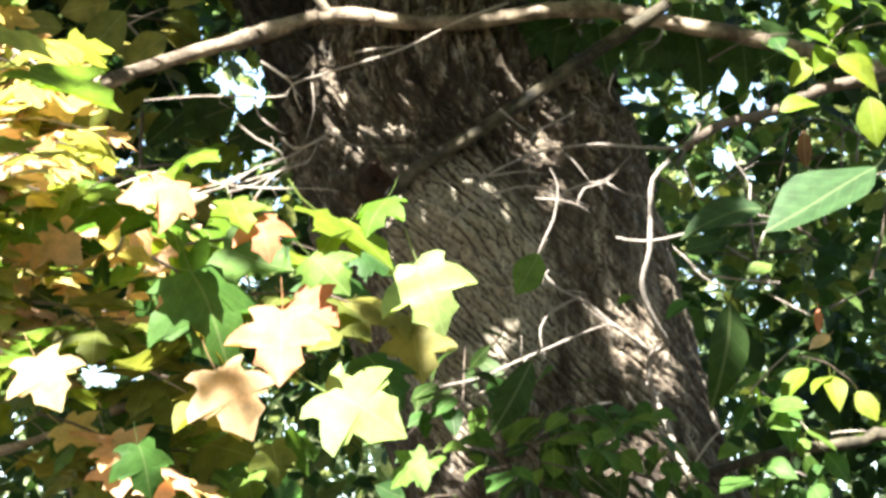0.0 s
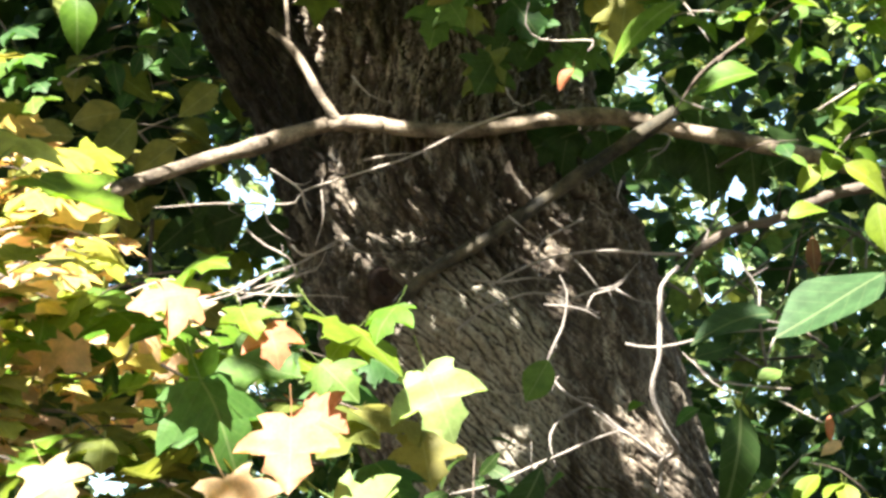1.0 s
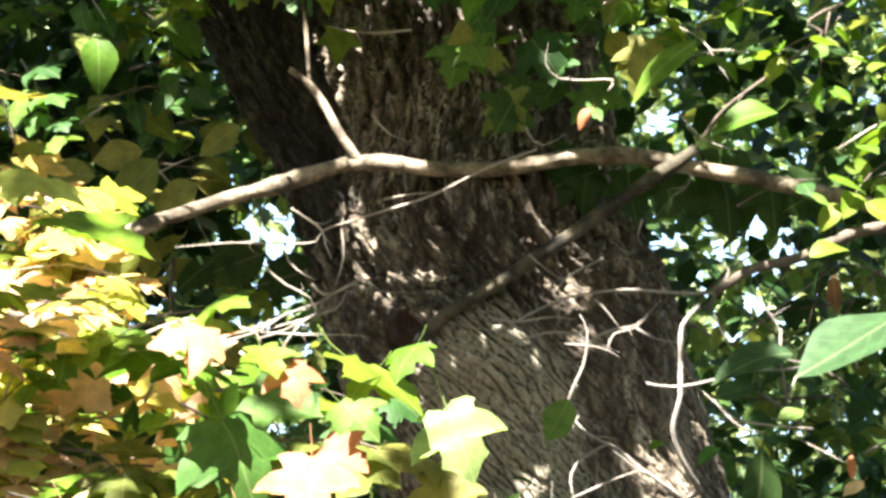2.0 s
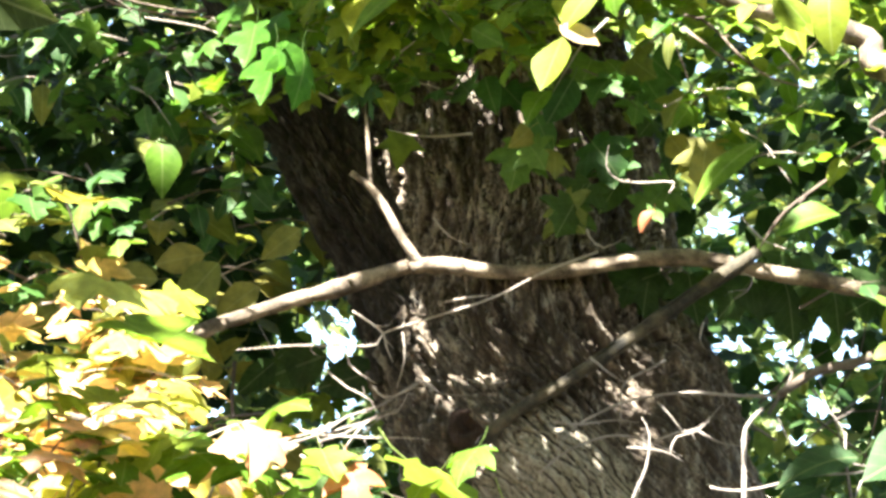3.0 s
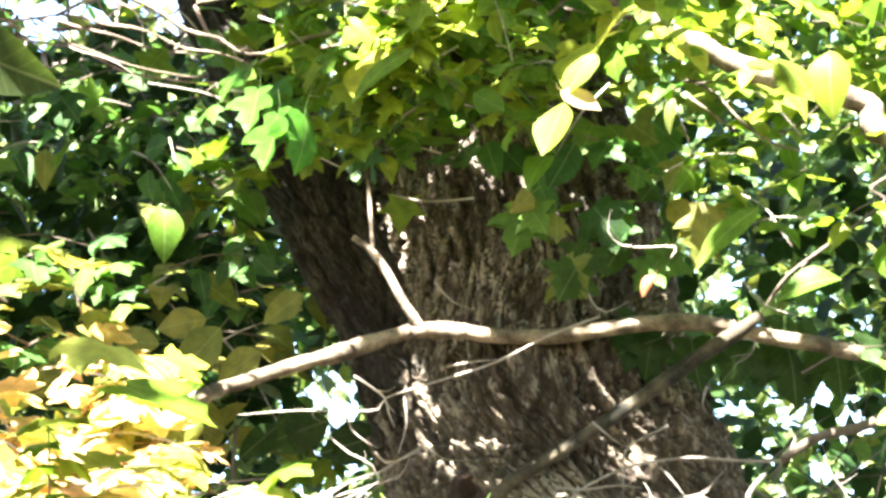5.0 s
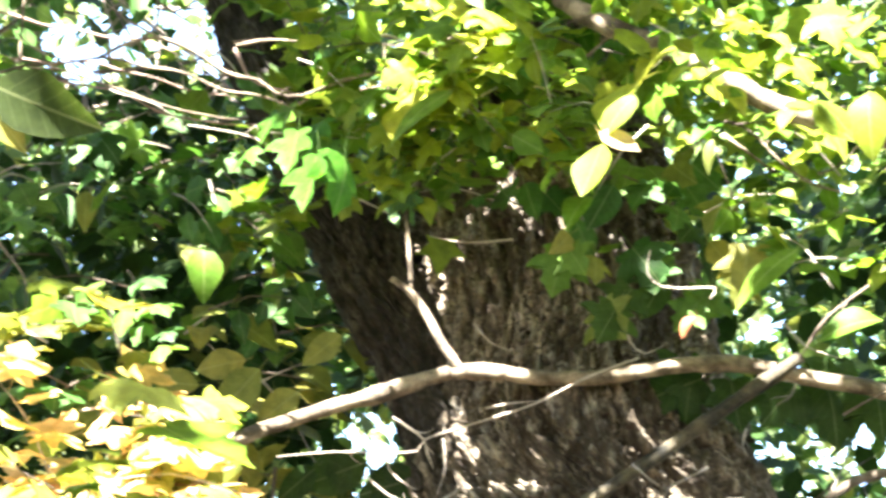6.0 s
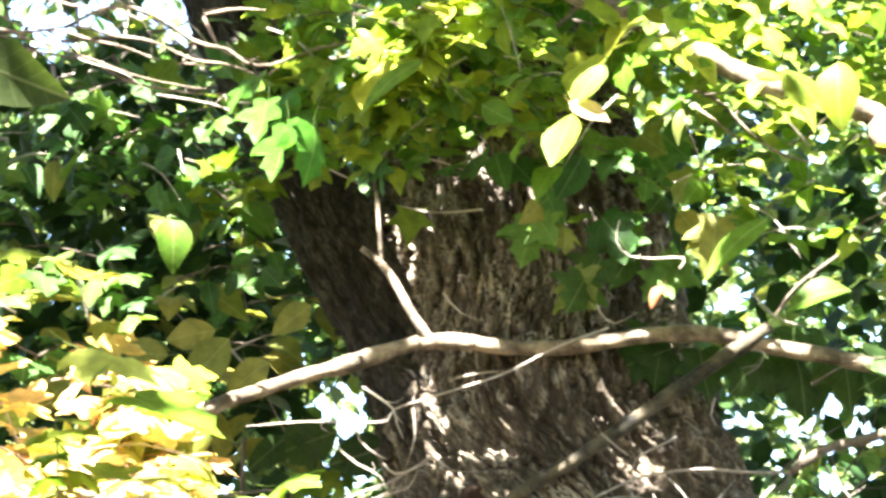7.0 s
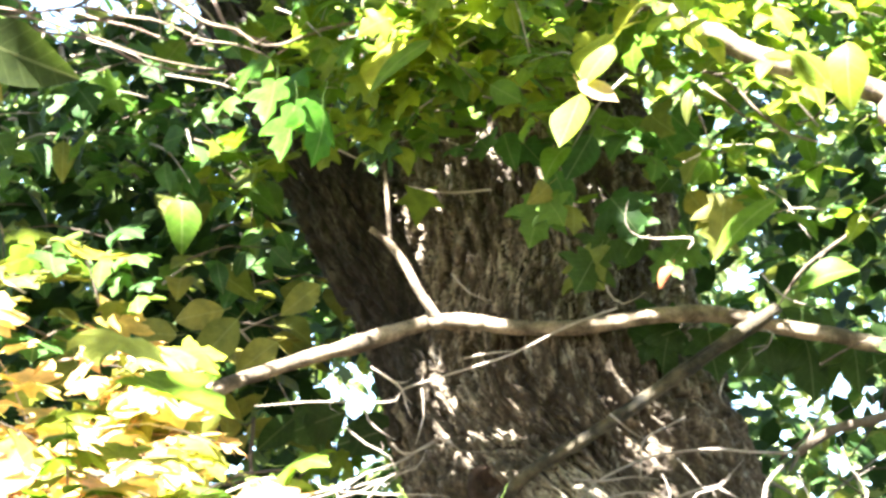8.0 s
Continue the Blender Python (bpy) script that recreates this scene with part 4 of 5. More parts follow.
for points in (
        [(-0.382, 3.600, 2.427), (-0.286, 3.600, 2.455), (-0.200, 3.600, 2.489), (-0.146, 3.600, 2.509), (-0.102, 3.600, 2.515)],
        [(-0.371, 3.600, 2.411), (-0.264, 3.600, 2.453), (-0.200, 3.600, 2.477), (-0.102, 3.600, 2.500), (-0.053, 3.600, 2.522)],
        [(-0.156, 3.600, 2.442), (-0.129, 3.600, 2.475), (-0.102, 3.600, 2.500), (-0.053, 3.600, 2.518), (-0.032, 3.600, 2.557)],
        [(-0.103, 3.600, 2.568), (-0.079, 3.600, 2.549), (-0.043, 3.600, 2.560), (-0.015, 3.600, 2.574)],
        [(-0.243, 3.600, 2.482), (-0.199, 3.600, 2.471), (-0.134, 3.600, 2.466), (-0.048, 3.600, 2.469), (0.006, 3.600, 2.460)],
        [(-0.191, 3.600, 2.608), (-0.147, 3.600, 2.568), (-0.103, 3.600, 2.540), (-0.091, 3.600, 2.495)],
        [(-0.043, 3.600, 2.676), (-0.035, 3.600, 2.619), (-0.050, 3.600, 2.562)],
        [(0.018, 3.620, 2.919), (0.052, 3.620, 2.883), (0.097, 3.620, 2.865)],
        [(0.319, 3.620, 2.931), (0.329, 3.620, 2.883), (0.357, 3.620, 2.859), (0.403, 3.620, 2.883)],
        [(0.040, 3.600, 2.740), (0.084, 3.600, 2.748), (0.135, 3.600, 2.752)]):
    net_twig(points, 0.0032, 0.0025, TWIG)

for points in (
        [(0.471, 3.600, 2.433), (0.487, 3.600, 2.467), (0.528, 3.600, 2.480), (0.557, 3.600, 2.509)],
        [(0.450, 3.600, 2.532), (0.479, 3.600, 2.505), (0.501, 3.600, 2.478)],
        [(0.682, 3.600, 2.503), (0.694, 3.600, 2.469), (0.711, 3.600, 2.438)],
        [(0.811, 3.600, 2.474), (0.810, 3.600, 2.418), (0.843, 3.600, 2.410), (0.850, 3.600, 2.390)],
        [(0.671, 3.600, 2.334), (0.697, 3.600, 2.307), (0.728, 3.600, 2.284), (0.763, 3.600, 2.271)],
        [(0.754, 3.600, 2.560), (0.780, 3.600, 2.520), (0.803, 3.600, 2.486), (0.811, 3.600, 2.446)],
        [(0.625, 3.600, 2.798), (0.647, 3.600, 2.786), (0.634, 3.600, 2.759), (0.606, 3.600, 2.748)],
        [(0.835, 3.600, 2.381), (0.818, 3.600, 2.345), (0.824, 3.600, 2.325)],
        [(0.386, 3.600, 2.447), (0.437, 3.600, 2.441), (0.471, 3.600, 2.433), (0.498, 3.600, 2.419)],
        [(0.548, 3.600, 2.698), (0.537, 3.600, 2.664), (0.551, 3.600, 2.638)]):
    net_twig(points, 0.0035, 0.0022)

# neighbouring branches and boughs
def loose(name, place, label):
    return thing(name, place, label, "branch")


tangle = loose("leafy_branch", (-1.6, 4.0, 4.3), "tangled pale branches of a neighbouring tree in sun")


def tangle_twig(points, r0, r1, mat=BRANCH):
    return stick(points, r0 * 0.66, r1 * 0.66, mat, root=tangle, wobble=0.016, knots=0.4)


tangle_twig([(-1.6, 4.0, 4.3), (-1.053, 3.400, 3.420), (-0.871, 3.400, 3.395), (-0.738, 3.400, 3.410), (-0.647, 3.400, 3.386), (-0.556, 3.400, 3.367), (-0.454, 3.400, 3.337), (-0.357, 3.450, 3.314)], 0.014, 0.007)
tangle_twig([(-0.738, 3.400, 3.410), (-0.673, 3.400, 3.445), (-0.605, 3.400, 3.452), (-0.536, 3.400, 3.420), (-0.478, 3.400, 3.382), (-0.416, 3.400, 3.364), (-0.376, 3.400, 3.330), (-0.325, 3.400, 3.320), (-0.259, 3.400, 3.351), (-0.176, 3.400, 3.376), (-0.086, 3.400, 3.385)], 0.012, 0.009)
tangle_twig([(-0.871, 3.400, 3.395), (-0.796, 3.370, 3.364), (-0.683, 3.370, 3.327), (-0.558, 3.370, 3.278), (-0.448, 3.370, 3.258)], 0.007, 0.004)
tangle_twig([(-0.690, 3.350, 3.319), (-0.599, 3.350, 3.276), (-0.548, 3.350, 3.236)], 0.005, 0.003, TWIG)
tangle_twig([(-0.543, 3.350, 3.236), (-0.433, 3.350, 3.222), (-0.377, 3.350, 3.192), (-0.333, 3.350, 3.160)], 0.005, 0.005, TWIG)
tangle_twig([(-0.378, 3.350, 3.216), (-0.302, 3.350, 3.216), (-0.204, 3.350, 3.207)], 0.005, 0.005, TWIG)
tangle_twig([(-0.454, 3.370, 3.419), (-0.388, 3.370, 3.435), (-0.298, 3.370, 3.419)], 0.008, 0.005)
tangle_twig([(-0.647, 3.400, 3.386), (-0.588, 3.370, 3.417), (-0.551, 3.370, 3.354)], 0.003, 0.002, DARK_TWIG)
tangle_twig([(-0.867, 3.350, 3.475), (-0.798, 3.350, 3.443), (-0.762, 3.350, 3.406), (-0.744, 3.350, 3.468)], 0.003, 0.002, DARK_TWIG)
tangle_twig([(-0.935, 3.600, 3.731), (-0.939, 3.600, 3.635), (-0.944, 3.600, 3.541), (-0.950, 3.550, 3.396), (-0.960, 3.500, 3.307), (-0.964, 3.500, 3.182)], 0.009, 0.008)
tangle_twig([(-0.965, 3.500, 3.189), (-0.879, 3.500, 3.213), (-0.807, 3.500, 3.232)], 0.005, 0.003, TWIG)
tangle_twig([(-1.000, 3.400, 3.089), (-0.931, 3.400, 3.048), (-0.883, 3.400, 2.995), (-0.841, 3.400, 2.943), (-0.833, 3.400, 2.868)], 0.008, 0.006)
tangle_twig([(-0.222, 3.700, 3.234), (-0.186, 3.700, 3.210), (-0.156, 3.700, 3.189)], 0.005, 0.004, TWIG)
tangle_twig([(-0.074, 3.700, 3.362), (-0.020, 3.700, 3.381), (0.034, 3.700, 3.391)], 0.006, 0.005, TWIG)

for points, r0, r1 in (
        ([(-1.101, 3.700, 3.700), (-0.999, 3.700, 3.671), (-0.834, 3.700, 3.629), (-0.709, 3.700, 3.614), (-0.601, 3.700, 3.576)], 0.012, 0.008),
        ([(-1.104, 3.750, 3.600), (-0.952, 3.750, 3.586), (-0.776, 3.750, 3.571), (-0.624, 3.750, 3.529), (-0.486, 3.750, 3.498)], 0.01, 0.007),
        ([(-0.863, 3.600, 3.472), (-0.766, 3.600, 3.450), (-0.583, 3.600, 3.379), (-0.411, 3.600, 3.351)], 0.008, 0.005),
        ([(-0.490, 3.600, 3.546), (-0.464, 3.600, 3.503), (-0.432, 3.600, 3.452), (-0.354, 3.600, 3.417)], 0.01, 0.008),
        ([(-0.348, 3.600, 3.414), (-0.313, 3.600, 3.438), (-0.275, 3.600, 3.451)], 0.006, 0.005),
        ([(-0.281, 3.650, 3.447), (-0.221, 3.650, 3.466), (-0.149, 3.650, 3.482)], 0.008, 0.006),
        ([(-0.497, 3.650, 3.576), (-0.394, 3.650, 3.589), (-0.314, 3.650, 3.562)], 0.007, 0.005),
        ([(-0.723, 3.600, 3.608), (-0.629, 3.600, 3.553), (-0.573, 3.600, 3.526)], 0.007, 0.005),
        ([(0.248, 3.620, 3.521), (0.309, 3.620, 3.574), (0.369, 3.620, 3.563), (0.446, 3.620, 3.528)], 0.01, 0.008),
        ([(-0.956, 3.600, 3.574), (-0.879, 3.600, 3.520), (-0.818, 3.600, 3.506), (-0.717, 3.600, 3.426)], 0.006, 0.004),
        ([(-0.781, 3.600, 3.656), (-0.702, 3.600, 3.574), (-0.688, 3.600, 3.533), (-0.709, 3.600, 3.492)], 0.004, 0.003)):
    tangle_twig(points, r0, r1, BROWN_TWIG)

for _ in range(120):
    a = Vector((-1.175, 4.900, 4.249)) + Vector((SPUR_RNG.uniform(-0.35, 0.75), SPUR_RNG.uniform(-0.5, 0.6), SPUR_RNG.uniform(-0.3, 0.35)))
    way = Vector((SPUR_RNG.gauss(0.6, 0.6), SPUR_RNG.gauss(0, 0.3), SPUR_RNG.gauss(-0.1, 0.45))).normalized() * SPUR_RNG.uniform(0.2, 0.5)
    at_root(tube("twig", [a, a + way * 0.5 + any_way(SPUR_RNG, 0.02), a + way + any_way(SPUR_RNG, 0.03)], SPUR_RNG.uniform(0.003, 0.008), 0.002, SPUR_RNG.choice((DARK_TWIG, TWIG, GREY_TWIG)), 5, 0.04), tangle)

high = loose("overhanging_bough", (2.2, 3.7, 3.6), "smooth pale bough overhanging in full sun")


def high_twig(points, r0, r1, mat=BRANCH):
    return stick(points, r0, r1, mat, root=high, wobble=0.003, knots=0.2)


high_twig([(2.2, 3.7, 3.6), (1.021, 3.450, 3.185), (0.878, 3.450, 3.238), (0.804, 3.450, 3.265), (0.693, 3.450, 3.296), (0.583, 3.450, 3.347), (0.495, 3.450, 3.403), (0.410, 3.480, 3.471), (0.252, 3.500, 3.560), (0.116, 3.600, 3.739)], 0.034, 0.024)
high_twig([(0.444, 3.600, 3.284), (0.486, 3.600, 3.318), (0.541, 3.600, 3.364), (0.593, 3.600, 3.340), (0.648, 3.600, 3.273), (0.714, 3.600, 3.222), (0.799, 3.600, 3.195)], 0.006, 0.006)
high_twig([(2.2, 3.7, 3.6), (1.015, 3.600, 3.176), (0.929, 3.600, 3.088), (0.832, 3.600, 3.015), (0.724, 3.600, 2.930), (0.666, 3.650, 2.857)], 0.009, 0.006, DARK_TWIG)
high_twig([(0.611, 3.500, 2.887), (0.657, 3.500, 2.831), (0.721, 3.500, 2.809)], 0.003, 0.003, TWIG)
high_twig([(0.588, 3.500, 3.083), (0.664, 3.500, 3.041), (0.699, 3.500, 2.981), (0.719, 3.500, 2.951)], 0.003, 0.003, TWIG)
high_twig([(0.763, 3.600, 3.258), (0.801, 3.600, 3.297), (0.838, 3.600, 3.335)], 0.005, 0.004)
high_twig([(0.527, 3.550, 3.311), (0.571, 3.550, 3.273), (0.637, 3.550, 3.216), (0.676, 3.550, 3.200)], 0.007, 0.004)

low = loose("low_branch", (1.6, 3.7, 1.9), "dark low branch with a sunlit upper side")
stick([(1.6, 3.7, 1.9), (1.083, 3.600, 1.982), (1.008, 3.600, 1.974), (0.937, 3.600, 1.965), (0.853, 3.600, 1.955), (0.780, 3.600, 1.937), (0.710, 3.620, 1.917), (0.610, 3.650, 1.891)], 0.017, 0.011, SHADED_MOSSY, root=low, knots=0.25)
stick([(0.647, 3.500, 1.908), (0.701, 3.500, 1.976), (0.754, 3.500, 2.006)], 0.005, 0.004, TWIG, root=low)
stick([(0.633, 3.500, 2.333), (0.692, 3.500, 2.280), (0.784, 3.500, 2.265), (0.835, 3.500, 2.261)], 0.003, 0.004, TWIG, root=net)
stick([(0.813, 3.500, 2.239), (0.862, 3.500, 2.213), (0.892, 3.500, 2.197)], 0.003, 0.003, TWIG, root=net)

# ---- leaves ----
FACE = (-0.3, -0.8, 0.6)


def pin(root, base, tip, kind, mat, face=FACE, label=""):
    """A single leaf from its stalk to its point."""
    base, tip = Vector(base), Vector(tip)
    return leaf(root, base - root.location, (tip - base).length, kind, mat, tip - base, face, rng, label)


def sapling(name, foot, top, label, group=""):
    root = thing(name, foot, label, "tree", group)
    at_root(tube("stem", [foot, Vector(foot).lerp(Vector(top), 0.5) + Vector((0.06, 0.03, 0)), top], 0.03, 0.012, DARK_TWIG, 10, 0.1), root)
    return root


def fill(root, seed, count, low, high, size, kind, mat, **k):
    shift = root.location
    a, b = Vector(low) - shift, Vector(high) - shift
    foliage(root, random.Random(seed), count, [min(p, q) for p, q in zip(a, b)], [max(p, q) for p, q in zip(a, b)], size, kind, mat, **k)


rng = random.Random(5)
UPWARD = (-0.1, -0.45, 1.0)
FULL_SUN = (-0.3, -0.75, 1.0)
TO_SUN = (-0.2, -0.45, 1.0)
maple = sapling("young_maple", (-1.75, 2.9, 0), (-1.5, 2.9, 4.2), "young maple with yellow, orange and green autumn leaves", "young maples")
fill(maple, 1, 100, (-0.746, 2.700, 2.108), (-0.452, 3.100, 2.361), 0.085, "maple", YELLOW, face=(-0.05, -0.14, 1.0), tip=(0.6, -0.5, -0.12), spread=0.27)
fill(maple, 26, 36, (-0.746, 2.700, 2.108), (-0.452, 3.100, 2.361), 0.08, "maple", LIME, face=(-0.05, -0.14, 1.0), tip=(0.6, -0.5, -0.12), spread=0.27)
fill(maple, 27, 26, (-0.746, 2.700, 2.108), (-0.452, 3.100, 2.361), 0.085, "maple", OLIVE, face=(-0.05, -0.14, 1.0), tip=(0.6, -0.5, -0.12), spread=0.27)
fill(maple, 2, 20, (-0.617, 2.600, 1.807), (-0.205, 3.100, 2.183), 0.085, "maple", YELLOW, face=UPWARD, tip=(0.3, -0.6, -0.4))
fill(maple, 28, 30, (-0.617, 2.650, 1.807), (-0.205, 3.100, 2.183), 0.075, "maple", LIME, face=UPWARD, tip=(0.4, -0.6, -0.3))
fill(maple, 3, 34, (-0.486, 2.700, 1.800), (-0.062, 3.300, 2.221), 0.1, "maple", GREEN)
fill(maple, 18, 44, (-0.486, 2.700, 1.800), (-0.127, 3.200, 2.250), 0.1, "maple", OLIVE, face=(-0.1, -0.3, 1.0), tip=(0.4, -0.5, -0.3))
fill(maple, 19, 24, (-0.428, 2.700, 2.148), (-0.134, 3.100, 2.342), 0.095, "maple", YELLOW, face=UPWARD)
fill(maple, 20, 24, (-0.426, 2.700, 2.108), (-0.172, 3.100, 2.342), 0.09, "maple", LIME, face=UPWARD)
Q = (-0.2, -0.9, 0.6)
pin(maple, (-0.068, 2.480, 2.031), (-0.072, 2.450, 1.929), "maple", PEACH, Q)
pin(maple, (-0.054, 2.520, 2.052), (0.009, 2.500, 2.016), "maple", PEACH, Q)
pin(maple, (-0.013, 2.480, 1.926), (0.093, 2.450, 1.874), "maple", PALE, Q)
pin(maple, (0.108, 2.480, 2.100), (0.142, 2.450, 2.007), "maple", PALE, Q)
pin(maple, (-0.193, 2.480, 2.196), (-0.279, 2.450, 2.195), "maple", PEACH, Q)
pin(maple, (-0.025, 2.480, 2.167), (0.087, 2.450, 2.101), "maple", LIME, (0.1, -0.3, 1))
pin(maple, (-0.192, 2.560, 2.098), (-0.128, 2.540, 1.974), "maple", GREEN, (0.5, -0.8, -0.3))
pin(maple, (-0.159, 2.560, 1.966), (-0.104, 2.540, 1.877), "maple", YELLOW, (0.5, -0.8, -0.3))
pin(maple, (-0.136, 2.480, 2.179), (-0.112, 2.450, 2.131), "maple", LIME, UPWARD)
pin(maple, (-0.099, 2.480, 2.160), (-0.082, 2.450, 2.105), "maple", PEACH, UPWARD)
pin(maple, (0.020, 2.480, 2.153), (-0.024, 2.450, 2.113), "maple", LIME, Q)
pin(maple, (0.072, 2.480, 2.187), (0.034, 2.450, 2.142), "maple", LIME, UPWARD)
pin(maple, (-0.386, 2.480, 1.973), (-0.349, 2.450, 1.905), "maple", YELLOW, Q)
pin(maple, (0.043, 2.600, 1.991), (0.094, 2.560, 1.926), "maple", GREEN, (0.5, -0.8, -0.3))
pin(maple, (0.119, 2.480, 1.839), (0.069, 2.480, 1.805), "maple", GREEN, Q)
pin(maple, (-0.260, 2.560, 1.868), (-0.235, 2.560, 1.797), "maple", GREEN, (0.5, -0.8, -0.3))
pin(maple, (-0.083, 2.560, 1.868), (-0.068, 2.560, 1.811), "maple", OLIVE, (0.5, -0.8, -0.3))
pin(maple, (-0.407, 2.480, 2.353), (-0.276, 2.450, 2.297), "maple", LIME, UPWARD)
pin(maple, (-0.482, 2.480, 2.426), (-0.366, 2.450, 2.399), "maple", YELLOW, UPWARD)
at_root(tube("twig", [(-0.140, 2.800, 2.161), (-0.122, 2.800, 2.119), (-0.099, 2.800, 2.070)], 0.0025, 0.002, TWIG), maple)
at_root(tube("twig", [(-0.492, 2.800, 1.882), (-0.429, 2.800, 1.901), (-0.382, 2.800, 1.925)], 0.008, 0.006, BRANCH), maple)
at_root(tube("twig", [(-0.402, 2.800, 2.013), (-0.337, 2.800, 2.011), (-0.280, 2.800, 2.001), (-0.214, 2.800, 1.981)], 0.004, 0.003, DARK_TWIG), maple)
at_root(tube("twig", [(-0.326, 2.800, 1.942), (-0.278, 2.800, 1.955), (-0.238, 2.800, 1.981)], 0.008, 0.006, BRANCH), maple)
at_root(tube("branch", [(-1.6, 2.9, 2.6), (-0.863, 2.900, 2.339), (-0.689, 2.900, 2.357), (-0.511, 2.900, 2.321), (-0.333, 2.900, 2.232)], 0.012, 0.005, DARK_TWIG), maple)
at_root(tube("branch", [(-1.65, 2.9, 2.0), (-0.662, 2.900, 2.018), (-0.452, 2.900, 2.035), (-0.241, 2.900, 2.060), (-0.029, 2.900, 2.035)], 0.012, 0.004, DARK_TWIG), maple)

second = sapling("young_maple", (-2.0, 3.3, 0), (-1.8, 3.3, 4.0), "young maple with pale yellow autumn leaves in full sun", "young maples")
fill(second, 43, 24, (-0.707, 3.300, 2.503), (-0.489, 3.500, 2.669), 0.085, "maple", YELLOW, face=(-0.05, -0.14, 1.0), tip=(0.6, -0.5, -0.12), spread=0.27)
fill(second, 41, 140, (-0.990, 3.300, 2.320), (-0.483, 3.500, 2.547), 0.09, "maple", YELLOW, face=(-0.05, -0.14, 1.0), tip=(0.6, -0.5, -0.12), spread=0.27)
fill(second, 44, 30, (-0.792, 3.250, 2.640), (-0.545, 3.450, 2.850), 0.085, "maple", OLIVE, face=(-0.1, -0.4, 1.0), spread=0.4)
fill(second, 45, 22, (-0.792, 3.250, 2.680), (-0.560, 3.450, 2.960), 0.08, "maple", GREEN, face=(-0.1, -0.4, 1.0), spread=0.4)
fill(second, 42, 40, (-0.647, 3.200, 2.202), (-0.388, 3.500, 2.580), 0.09, "maple", YELLOW, face=(-0.05, -0.14, 1.0), tip=(0.6, -0.5, -0.12), spread=0.27)
fill(second, 46, 110, (-0.789, 3.200, 2.259), (-0.379, 3.450, 2.582), 0.09, "maple", YELLOW, face=(-0.05, -0.14, 1.0), tip=(0.6, -0.5, -0.12), spread=0.27)
green = sapling("understorey_tree", (-2.4, 4.8, 0), (-2.0, 4.8, 5.5), "understorey tree with broad dark green and olive leaves")
fill(green, 4, 110, (-1.304, 4.300, 2.941), (-0.455, 4.900, 4.033), 0.11, "oval", GREEN)
fill(green, 5, 50, (-0.729, 4.100, 2.722), (-0.289, 4.500, 3.300), 0.12, "oval", OLIVE)
fill(green, 6, 130, (-1.144, 3.700, 2.973), (-0.439, 4.200, 3.933), 0.09, "oval", GREEN, tip=(0.1, -0.3, -0.8), face=(-0.1, -0.8, 0.5))
fill(green, 21, 30, (-0.697, 3.600, 3.169), (-0.400, 3.900, 3.536), 0.07, "maple", GREEN, face=UPWARD)
fill(green, 13, 20, (-1.072, 3.500, 2.900), (-0.449, 4.000, 3.943), 0.085, "maple", GREEN, face=UPWARD)
D = (0.2, -0.9, -0.1)
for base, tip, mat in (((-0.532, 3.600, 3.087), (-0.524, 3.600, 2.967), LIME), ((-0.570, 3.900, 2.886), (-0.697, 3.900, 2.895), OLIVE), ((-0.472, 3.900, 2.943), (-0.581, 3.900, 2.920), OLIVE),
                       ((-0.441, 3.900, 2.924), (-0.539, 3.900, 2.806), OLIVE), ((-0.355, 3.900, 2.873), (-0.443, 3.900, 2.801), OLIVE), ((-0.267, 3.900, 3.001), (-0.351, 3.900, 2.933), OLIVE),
                       ((-0.824, 3.800, 3.297), (-0.820, 3.800, 3.206), OLIVE), ((-0.096, 4.300, 2.798), (-0.252, 4.300, 2.751), SHADED_GREEN), ((-0.227, 4.300, 2.832), (-0.383, 4.300, 2.771), SHADED_GREEN), ((-0.345, 4.300, 2.819), (-0.434, 4.300, 2.738), SHADED_GREEN), ((-0.148, 4.300, 2.832), (-0.212, 4.300, 2.724), SHADED_GREEN), ((-0.306, 4.300, 2.846), (-0.278, 4.300, 2.738), SHADED_GREEN)):
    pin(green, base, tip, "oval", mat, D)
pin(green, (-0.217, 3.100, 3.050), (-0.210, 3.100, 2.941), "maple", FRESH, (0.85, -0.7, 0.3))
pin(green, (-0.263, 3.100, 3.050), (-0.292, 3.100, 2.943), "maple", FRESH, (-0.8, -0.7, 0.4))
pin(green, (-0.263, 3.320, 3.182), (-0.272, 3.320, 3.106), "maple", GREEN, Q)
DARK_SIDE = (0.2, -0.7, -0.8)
pin(green, (-0.107, 3.500, 3.319), (-0.081, 3.500, 3.190), "maple", SHADED_GREEN, DARK_SIDE)
pin(green, (-0.668, 2.400, 2.836), (-0.517, 2.400, 2.766), "oval", SHADED_OLIVE, (0.1, -0.9, -0.5))
pin(green, (-0.680, 2.420, 2.824), (-0.614, 2.420, 2.741), "slim", OLIVE, (0.2, -0.9, -0.3))
pin(green, (-0.821, 3.400, 2.930), (-0.709, 3.400, 2.939), "maple", LIME, UPWARD)
pin(green, (-0.875, 3.400, 3.070), (-0.754, 3.400, 3.044), "maple", LIME, UPWARD)

